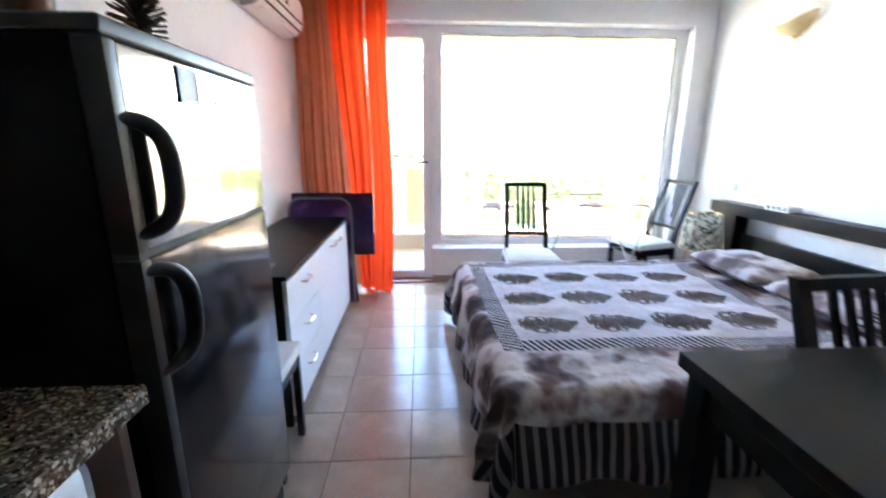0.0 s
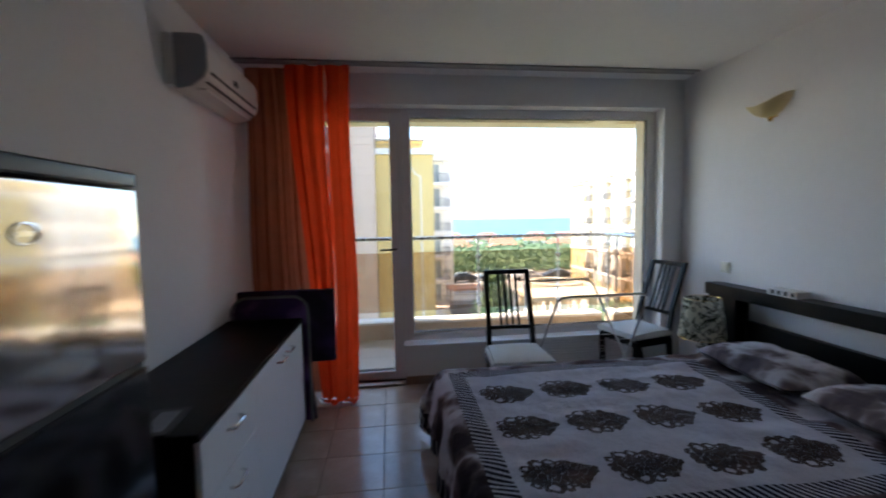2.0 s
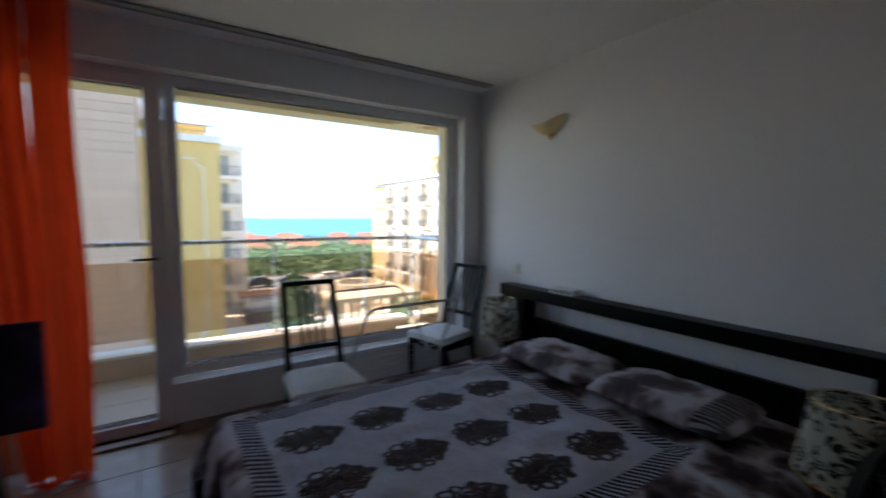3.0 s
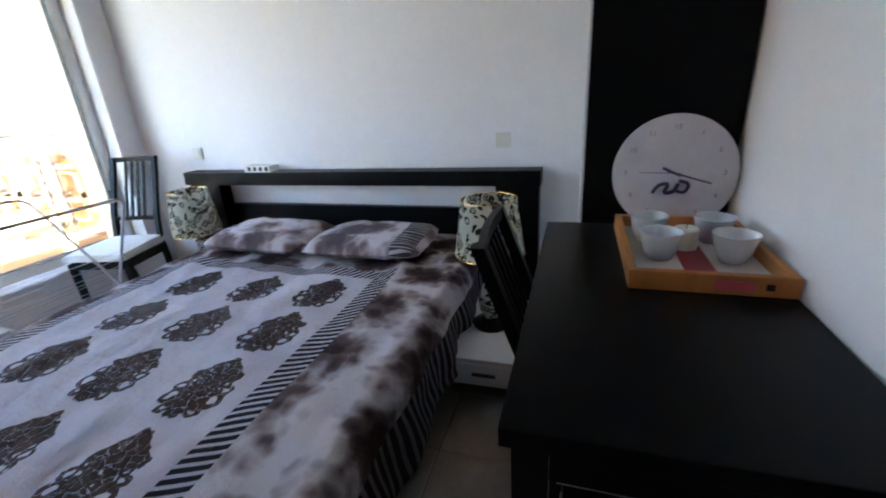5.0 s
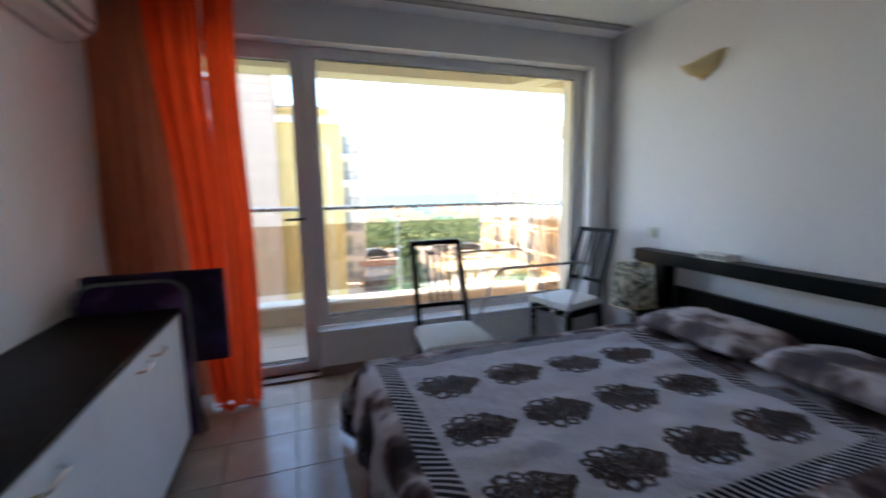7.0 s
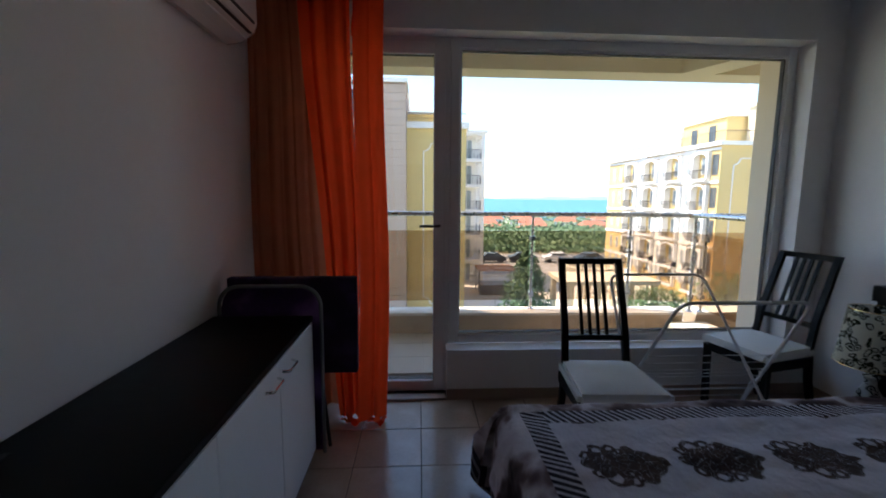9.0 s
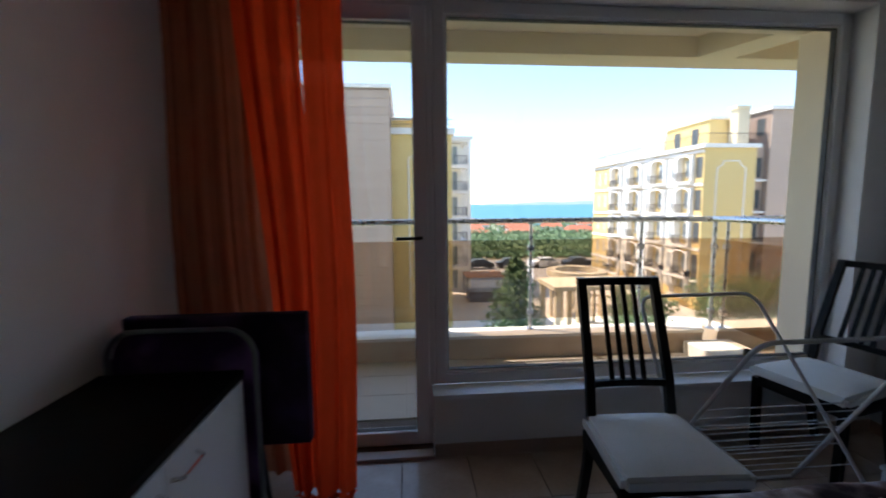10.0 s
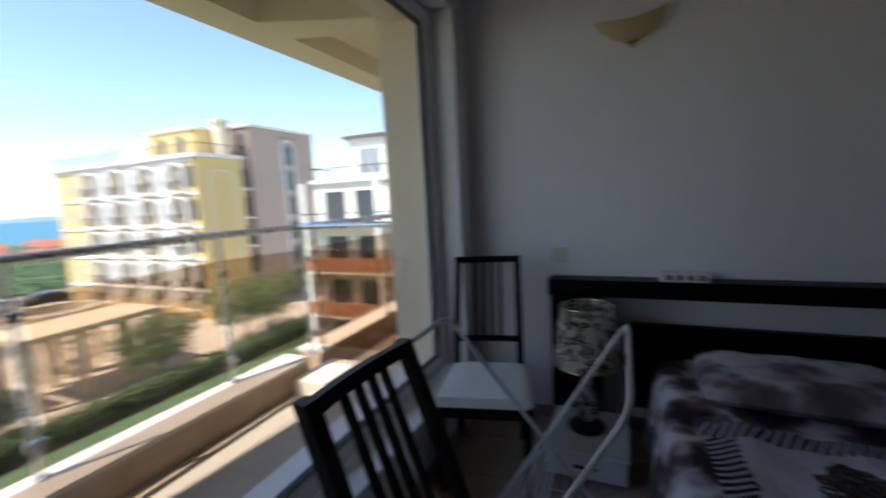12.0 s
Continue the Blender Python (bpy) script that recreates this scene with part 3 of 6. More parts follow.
cur = thing("curtain", "long orange voile curtain gathered beside the balcony door", "curtain")
part("cloth", curtain_bm(-0.675, -0.388, 3.70, 0.030, H - 0.025, 3.0, 0.034, 3, 0.02, n=120, lean=0.05, pull0=0.19, pull1=0.028), ORANGE, cur, soft=True)
part("cloth", curtain_bm(-0.374, -0.222, 3.69, 0.030, H - 0.025, 1.6, 0.030, 11, 0.0, n=70, lean=0.05), ORANGE, cur, soft=True)
part("cloth", curtain_bm(-0.392, -0.350, 3.70, 2.21, H - 0.025, 0.6, 0.010, 5, 0.0, n=16, rows=6), ORANGE, cur, "gathered curtain heading", soft=True)
part("hem", curtain_bm(-0.49, -0.222, 3.645, 0.006, 0.034, 4.0, 0.036, 3, 0.0, rows=2), ORANGE, cur, "fringed hem", soft=True)
cur2 = thing("curtain", "pale peach sheer curtain hanging in the room corner", "curtain")
part("cloth", curtain_bm(-1.0, -0.62, 3.78, 0.06, H - 0.025, 6.0, 0.020, 8, pull1=0.14), PEACH, cur2, soft=True)

# air conditioner on the west wall
ac = thing("air_conditioner", "warm white wall-mounted split air conditioner with grey sides", "air conditioner")
AY0, AY1, AZ0, AZ1 = 2.72, 3.545, 2.095, 2.365
prof = [(0.0, AZ0 + 0.02), (0.05, AZ0), (0.12, AZ0 + 0.012), (0.185, AZ0 + 0.06), (0.20, AZ0 + 0.10), (0.20, AZ1 - 0.05), (0.185, AZ1 - 0.01), (0.16, AZ1), (0.0, AZ1)]


def prism(bm, prof_pts, y0, y1, x=XL):
    A = [bm.verts.new((x + a, y0, z)) for a, z in prof_pts]
    B = [bm.verts.new((x + a, y1, z)) for a, z in prof_pts]
    n = len(A)
    bm.faces.new(A)
    bm.faces.new(B[::-1])
    for i in range(n):
        bm.faces.new((A[i], B[i], B[(i + 1) % n], A[(i + 1) % n]))
    return bm


bm = prism(bmesh.new(), prof, AY0 + 0.012, AY1 - 0.012)
part("body", bm, ACWHITE, ac)
part("side_panel", prism(bmesh.new(), [(a * 0.98 + 0.045 if a < 0.05 else a * 0.985, z) for a, z in prof], AY0, AY0 + 0.012), ACGREY, ac, "grey side cheek")
part("side_panel", prism(bmesh.new(), [(a * 0.98 + 0.045 if a < 0.05 else a * 0.985, z) for a, z in prof], AY1 - 0.012, AY1), ACGREY, ac, "grey side cheek")
part("back_plate", boxes((XL, AY0 - 0.004, AZ0 + 0.015, XL + 0.04, AY0 + 0.010, AZ1 - 0.004)), ACWHITE, ac)
part("outlet_slot", boxes((XL + 0.196, AY0 + 0.05, AZ0 + 0.085, XL + 0.203, AY1 - 0.05, AZ0 + 0.096)), BLACKPLASTIC, ac, "dark gap under the front cover")
part("louver", shifted(boxes((XL + 0.10, AY0 + 0.06, AZ0 - 0.004, XL + 0.165, AY1 - 0.06, AZ0 + 0.004)), 0, 0, 0.012), ACWHITE, ac, "closed air louver")
part("louver_gap", boxes((XL + 0.172, AY0 + 0.05, AZ0 + 0.040, XL + 0.186, AY1 - 0.05, AZ0 + 0.046)), BLACKPLASTIC, ac)
part("display", rbox(XL + 0.199, AY0 + 0.37, AZ0 + 0.125, XL + 0.205, AY0 + 0.43, AZ0 + 0.155, 0.002), BLACKPLASTIC, ac, "small dark display window")


# wall lamps
def sconce(y, z):
    s = thing("wall_lamp", "amber glass fan-shaped wall lamp with brass mount, switched off", "wall lamp", (XR, y, z), group="wall lamps over the bed")
    bm = bmesh.new()
    rows = []
    for j in range(9):
        t = j / 8
        line = []
        for k in range(17):
            q = math.pi * k / 16
            c, d = math.cos(q), math.sin(q)
            wing = 0.165 * t ** 0.55
            line.append(bm.verts.new((-0.012 - 0.115 * d ** 0.75 * t ** 0.6, wing * c, -0.055 + 0.075 * t ** 1.6 + 0.045 * t * c * c - 0.012 * t * c)))
        rows.append(line)
    for A, B in zip(rows, rows[1:]):
        for k in range(16):
            bm.faces.new((A[k], A[k + 1], B[k + 1], B[k]))
    bmesh.ops.solidify(bm, geom=bm.faces[:], thickness=0.004)
    part("shade", bm, AMBER, s, "amber marbled glass bowl", soft=True)
    bm = lathe(bmesh.new(), [(0.006, -0.085), (0.012, -0.078), (0.016, -0.066), (0.010, -0.055)], 14, -0.02, 0.0)
    part("finial", bm, BRASS, s, soft=True)
    part("back_plate", rbox(-0.014, -0.035, -0.06, 0.0, 0.035, 0.03, 0.004), BRASS, s)
    part("lamp_holder", lathe(bmesh.new(), [(0.012, -0.045), (0.014, 0.0), (0.018, 0.01), (0.018, 0.03), (0.008, 0.04)], 14, -0.05, 0.0), CERAMIC, s, soft=True)


sconce(3.035, 2.115)
sconce(0.965, 2.095)


# sockets and switches
def plate(y, z, kind):
    s = thing("wall_switch" if kind else "wall_socket", "small ivory plastic " + ("light switch" if kind else "power socket") + " on the wall above the headboard", "switch" if kind else "socket", (XR, y, z))
    part("frame", rbox(-0.012, -0.042, -0.042, 0.0, 0.042, 0.042, 0.004), SOCKET, s)
    part("rocker", rbox(-0.018, -0.024, -0.026, -0.011, 0.024, 0.026, 0.002), SOCKET, s)


plate(3.403, 0.985, 1)
plate(1.128, 1.022, 1)

# ---- bed ----
bed = thing("bed_frame", "black-brown low double bed frame with open headboard", "bed")
part("side_rail", rbox(0.44, 1.27, 0.14, 2.46, 1.31, 0.30), DARKWOOD, bed)
part("side_rail", rbox(0.44, 2.80, 0.14, 2.46, 2.84, 0.30), DARKWOOD, bed)
part("foot_rail", rbox(0.40, 1.27, 0.14, 0.44, 2.84, 0.30), DARKWOOD, bed)
for x, y in ((0.46, 1.32), (0.46, 2.72), (2.36, 1.32), (2.36, 2.72)):
    part("leg", rbox(x, y, 0.0, x + 0.06, y + 0.06, 0.14), DARKWOOD, bed)
part("slat_base", boxes((0.45, 1.32, 0.20, 2.45, 2.79, 0.22)), DARKWOOD, bed)
head = thing("headboard", "wide black-brown headboard with a shelf beam and an open slot", "headboard")
part("top_beam", rbox(2.537, 0.899, 0.778, XR - 0.009, 3.452, 0.867), DARKWOOD, head)
part("stile", rbox(2.562, 0.909, 0.0, XR - 0.009, 1.16, 0.778), DARKWOOD, head)
part("stile", rbox(2.562, 3.17, 0.0, XR - 0.009, 3.442, 0.778), DARKWOOD, head)
part("panel", rbox(2.532, 1.355, 0.20, 2.575, 3.048, 0.648), DARKWOOD, head)
part("bracket", boxes((2.575, 1.16, 0.40, 2.605, 3.17, 0.46)), DARKWOOD, head)
mattress = thing("mattress", "thick mattress hidden under the printed bedspread", "mattress")
part("body", rbox(0.40, 1.28, 0.22, 2.44, 2.84, 0.470, 0.04, 3), PAPER, mattress, soft=True)

BX0, BX1, BY0, BY1, BZ = 0.295, 2.47, 1.20, 2.93, 0.495


def spread_bm():
    bm = bmesh.new()
    uvl = bm.loops.layers.uv.new("UVMap")
    us = [-0.03 + 2.49 * i / 127 for i in range(128)]
    vs = [0.90 + 2.37 * j / 122 for j in range(123)]
    grid = {}
    r = 0.07
    for i, u in enumerate(us):
        for j, v in enumerate(vs):
            du = max(0.0, BX0 + r - u)
            dn = max(0.0, BY0 + r - v)
            df = max(0.0, v - (BY1 - r))
            dv = max(dn, df)
            d = math.hypot(du, dv)
            x, y = max(u, BX0 + r), min(max(v, BY0 + r), BY1 - r)
            bump = 0.009 * noise.noise(Vector((u * 4, v * 9, 0.3))) + 0.013 * noise.noise(Vector((u * 1.6, v * 1.6, 7.3)))
            head = max(0.0, min(1, (u - 1.0) * 1.1))
            bump += 0.011 * head * (math.sin(17 * v + 7 * noise.noise(Vector((u * 2, v, 1)))) * 0.6 + noise.noise(Vector((u * 5 + v * 6, v * 11 - u * 3, 4))))
            bump += 0.010 * abs(noise.noise(Vector((u * 3.1, v * 7.5, 9.1)))) * (0.6 + head)
            z = BZ + bump
            if d > 1e-6:
                ang = min(d / r, math.pi / 2)
                out = r * math.sin(ang)
                drop = r * (1 - math.cos(ang)) + max(0.0, d - r * math.pi / 2)
                ex, ey = -du / d, (-dn + df) / d
                along = u if dv > du else v
                cor = min(1.0, 4 * min(du, dv) / max(d, 0.01))
                fold = min(1.0, drop / 0.25)
                rip = fold * (0.018 * math.sin(along * 17 + 2 * noise.noise(Vector((u * 3, v * 3, 2)))) + 0.015 * noise.noise(Vector((u * 9, v * 9, 5))) + 0.03)
                rip += fold * cor * (0.17 if df > 0 else 0.10) * math.cos(6 * math.atan2(dv, du + 1e-6))
                x += ex * (out + rip)
                y += ey * (out + rip)
                z = max(BZ + bump - drop, 0.045 + 0.02 * noise.noise(Vector((u * 8, v * 8, 3))))
            grid[i, j] = (bm.verts.new((x, y, z)), (u, v))
    for i in range(len(us) - 1):
        for j in range(len(vs) - 1):
            q = [grid[i, j], grid[i + 1, j], grid[i + 1, j + 1], grid[i, j + 1]]
            f = bm.faces.new([p[0] for p in q])
            for lp, p in zip(f.loops, q):
                lp[uvl].uv = p[1]
    return bm


sp = thing("bedspread", "lilac-grey bedspread with brown damask and black stripes on the bed", "bedspread")
ob = part("cloth", spread_bm(), SPREAD, sp, soft=True)


def pillow(x, y, turn, seed):
    p = thing("pillow", "plump pillow in a brown and lilac case against the headboard", "pillow", (x, y, BZ + 0.060), turn, group="pillows on the bed")
    bm = bmesh.new()
    uvl = bm.loops.layers.uv.new("UVMap")
    n, a, b = 26, 0.24, 0.34
    rnd = random.Random(seed)
    off = rnd.uniform(0, 9)
    tops = {}
    for side in (1, -1):
        for i in range(n + 1):
            for j in range(n + 1):
                s, t = 2 * i / n - 1, 2 * j / n - 1
                rim = i in (0, n) or j in (0, n)
                if rim and (0, i, j) in tops:
                    tops[side, i, j] = tops[0, i, j]
                    continue
                h = ((1 - s ** 4) * (1 - t ** 4)) ** 0.55 * 0.065
                h += (0.012 * noise.noise(Vector((s * 2 + off, t * 2, side))) + 0.008 * noise.noise(Vector((s * 6 + off, t * 4, side)))) * (0 if rim else 1)
                pin = 1 - 0.06 * (s * s * t * t) - 0.03 * (1 - abs(t)) * abs(s)
                vtx = bm.verts.new((a * s * pin, b * t * pin, side * h * (1 if side > 0 else 0.75)))
                tops[side, i, j] = vtx
                if rim:
                    tops[0, i, j] = vtx
    for side in (1, -1):
        for i in range(n):
            for j in range(n):
                vs = [tops[side, i, j], tops[side, i + 1, j], tops[side, i + 1, j + 1], tops[side, i, j + 1]]
                f = bm.faces.new(vs if side > 0 else vs[::-1])
                for lp, (ii, jj) in zip(f.loops, ((i, j), (i + 1, j), (i + 1, j + 1), (i, j + 1)) if side > 0 else ((i, j + 1), (i + 1, j + 1), (i + 1, j), (i, j))):
                    lp[uvl].uv = (off + ii / n * 0.48, jj / n * 0.68 + (0.0 if seed == 2 else 0.30))
    ob = part("case", bm, PILLOWCASE, p, soft=True)


pillow(2.17, 1.78, 2, 2)
pillow(2.17, 2.46, -3, 5)


# ---- bedside tables and lamps ----
def nightstand(x0, y0, x1, y1, z1):
    s = thing("bedside_table", "low black-brown bedside table with a white top and a shallow drawer", "bedside table", group="bedside tables")
    part("body", rbox(x0 + 0.02, y0, z1 - 0.13, x1, y1, z1 - 0.02), DARKWOOD, s)
    part("top", rbox(x0, y0 - 0.004, z1 - 0.02, x1 + 0.004, y1 + 0.004, z1), WHITEFRONT, s, "white laminate top")
    dr = part("drawer", rbox(x0, y0 + 0.006, z1 - 0.128, x0 + 0.018, y1 - 0.006, z1 - 0.024), WHITEFRONT, s, "white drawer front")
    part("handle", boxes((x0 - 0.012, (y0 + y1) / 2 - 0.05, z1 - 0.075, x0 - 0.002, (y0 + y1) / 2 + 0.05, z1 - 0.063)), BLACKMETAL, dr)
    for y in (y0 + 0.01, y1 - 0.05):
        part("leg", rbox(x1 - 0.06, y, 0.0, x1 - 0.02, y + 0.04, z1 - 0.13), DARKWOOD, s)


nightstand(1.60, 0.90, 2.16, 1.185, 0.256)
nightstand(2.12, 3.05, 2.53, 3.42, 0.15)


def table_lamp(x, y, z, turn, size, low=0.290):
    s = thing("table_lamp", "unlit table lamp with vine-print shade and ceramic baluster foot", "table lamp", (x, y, z), turn, group="bedside lamps")
    s.scale = (size, size, size)
    bm = bmesh.new()
    lathe(bm, [(0.137, low), (0.106, 0.54)], 40, caps=False)
    bmesh.ops.solidify(bm, geom=bm.faces[:], thickness=0.002)
    part("shade", bm, VINE, s, "tapered cream fabric shade with black vine print", soft=True)
    part("shade_ring", tube(bmesh.new(), [(0.138 * math.cos(k * math.tau / 32), 0.138 * math.sin(k * math.tau / 32), low) for k in range(32)], 0.002, 5, True), BRASS, s)
    part("shade_ring", tube(bmesh.new(), [(0.107 * math.cos(k * math.tau / 32), 0.107 * math.sin(k * math.tau / 32), 0.54) for k in range(32)], 0.002, 5, True), BRASS, s)
    part("foot", lathe(bmesh.new(), [(0.075, 0.0), (0.078, 0.012), (0.05, 0.022), (0.03, 0.04)], 28), BLACKPLASTIC, s, "dark round foot", soft=True)
    part("column", lathe(bmesh.new(), [(0.03, 0.04), (0.045, 0.07), (0.052, 0.11), (0.045, 0.15), (0.026, 0.19), (0.020, 0.215), (0.030, 0.235), (0.016, 0.25), (0.012, 0.30)], 28), VINEPOT, s, "ceramic baluster with painted leaves", soft=True)
    part("bulb", lathe(bmesh.new(), [(0.013, 0.30), (0.014, 0.33), (0.028, 0.36), (0.03, 0.38), (0.018, 0.405), (0.004, 0.41)], 16), CERAMIC, s, soft=True)


VINEPOT = vine_mat("glazed ceramic with dark leaves", (0.60, 0.60, 0.56), (0.03, 0.035, 0.03))
table_lamp(1.90, 1.066, 0.256, 20, 1.13, 0.325)
table_lamp(2.35, 3.240, 0.15, 80, 1.17)
box_ = thing("chess_box", "flat white box with black squares lying on the headboard shelf", "box", (2.60, 2.80, 0.867))
part("body", rbox(-0.05, -0.105, 0.0, 0.05, 0.105, 0.042, 0.003), PAPER, box_)
for k in range(4):
    part("printed_square", boxes((-0.0515, -0.088 + 0.047 * k, 0.008, -0.050, -0.064 + 0.047 * k, 0.034)), BLACKPLASTIC, box_, "black printed square")

# ---- chest of drawers ----
DX0, DX1, DY0, DY1, DZ = XL + 0.01, -0.556, 1.75, 3.305, 0.758
chest = thing("chest_of_drawers", "long black-brown sideboard with glossy white fronts and metal pulls", "sideboard")
part("body", rbox(DX0, DY0, 0.0, DX1 - 0.022, DY1, DZ - 0.024), DARKWOOD, chest)
part("top", rbox(DX0, DY0 - 0.006, DZ - 0.024, DX1 + 0.002, DY1 + 0.006, DZ), DARKWOOD, chest)
w3 = DY0 + 0.56


def pull(x, y, z, parent, half=0.062):
    bm = bmesh.new()
    tube(bm, smooth_path([(x, y - half, z), (x + 0.026, y - half * 0.8, z - 0.004), (x + 0.026, y + half * 0.8, z - 0.004), (x, y + half, z)], 0.012, 4), 0.0055, 8)
    part("handle", bm, CHROME, parent, "bowed metal pull", soft=True)


zs = [0.06, 0.285, 0.505, DZ - 0.03]
for a, b in zip(zs, zs[1:]):
    dr = part("drawer", rbox(DX1 - 0.02, DY0 + 0.004, a + 0.002, DX1, w3 - 0.002, b - 0.002, 0.002), WHITEFRONT, chest, "glossy white drawer front")
    pull(DX1, (DY0 + w3) / 2, b - 0.065, dr)
for y0, y1, hy in ((w3, (w3 + DY1) / 2, (w3 + DY1) / 2 - 0.09), ((w3 + DY1) / 2, DY1, (w3 + DY1) / 2 + 0.09)):
    dr = part("door", rbox(DX1 - 0.02, y0 + 0.002, 0.062, DX1, y1 - 0.003, DZ - 0.032, 0.002), WHITEFRONT, chest, "glossy white cupboard door")
    pull(DX1, hy, DZ - 0.085, dr)
mag = thing("magazine", "small dark folder with a white label lying on the sideboard", "folder", (-0.715, 1.84, DZ), 4)
part("body", rbox(-0.06, -0.10, 0.0, 0.06, 0.10, 0.010, 0.002), BLACKPLASTIC, mag)
part("label", rbox(-0.022, -0.075, 0.010, 0.040, 0.070, 0.013, 0.001), GREYINK, mag, "white printed label")
bg = thing("fan", "folded black slatted hand fan lying by the wall on the sideboard", "fan", (-0.93, 2.0, DZ), 25)
for k in range(7):
    part("rib", shifted(rbox(-0.012, 0.0, 0.002 + 0.003 * k, 0.012, 0.20, 0.005 + 0.003 * k, 0.001), turn=-14 + 5 * k), BLACKPLASTIC, bg)

# covered folding chair and covered folding table behind the sideboard
fc = thing("ironing_board", "upright folded ironing board with purple velour cover and grey piping", "ironing board")


def arch_pts(x0, x1, z0, z1, r, y, n=7):
    pts = [(x0, y, z0), (x0, y, z1 - r)]
    pts += [(x0 + r - r * math.cos(a), y, z1 - r + r * math.sin(a)) for a in [math.pi / 2 * k / n for k in range(1, n + 1)]]
    pts += [(x1 - r + r * math.sin(a), y, z1 - r + r * math.cos(a)) for a in [math.pi / 2 * k / n for k in range(n + 1)]]
    pts += [(x1, y, z0)]
    return pts


def plate_bm(pts, thick):
    bm = bmesh.new()
    A = [bm.verts.new(p) for p in pts]
    B = [bm.verts.new((p[0], p[1] + thick, p[2])) for p in pts]
    bm.faces.new(A)
    bm.faces.new(B[::-1])
    for i in range(len(A)):
        j = (i + 1) % len(A)
        bm.faces.new((A[i], B[i], B[j], A[j]))
    return bm


bm = plate_bm(arch_pts(-1.0, -0.520, 0.03, 0.90, 0.10, 3.325), 0.045)
bmesh.ops.bevel(bm, geom=[e for e in bm.edges if abs(e.verts[0].co.y - e.verts[1].co.y) < 1e-5], offset=0.012, segments=2, affect="EDGES")
part("cover", bm, PURPLE, fc, "purple patterned velour cover", soft=True)
part("piping", tube(bmesh.new(), arch_pts(-1.005, -0.515, 0.03, 0.905, 0.10, 3.317), 0.010, 8), GREYPIPING, fc, "grey rounded edge band", soft=True)
ft = thing("folding_table", "folded table covered by a dark violet velour cloth before the curtain", "folding table")
part("cloth", shifted(rbox(-1.0, 3.395, 0.42, -0.352, 3.45, 0.932, 0.015, 3), 0, 0, 0), DARKPURPLE, ft, "dark violet velour cloth with pale blots", soft=True)
bm = bmesh.new()
for x in (-0.90, -0.53):
    tube(bm, [(x - 0.02, 3.42, 0.42), (x + 0.02, 3.42, 0.0)], 0.010, 8)
tube(bm, [(-0.88, 3.42, 0.14), (-0.515, 3.42, 0.14)], 0.007, 8)
part("leg_frame", bm, BLACKMETAL, ft, "dark tubular legs")


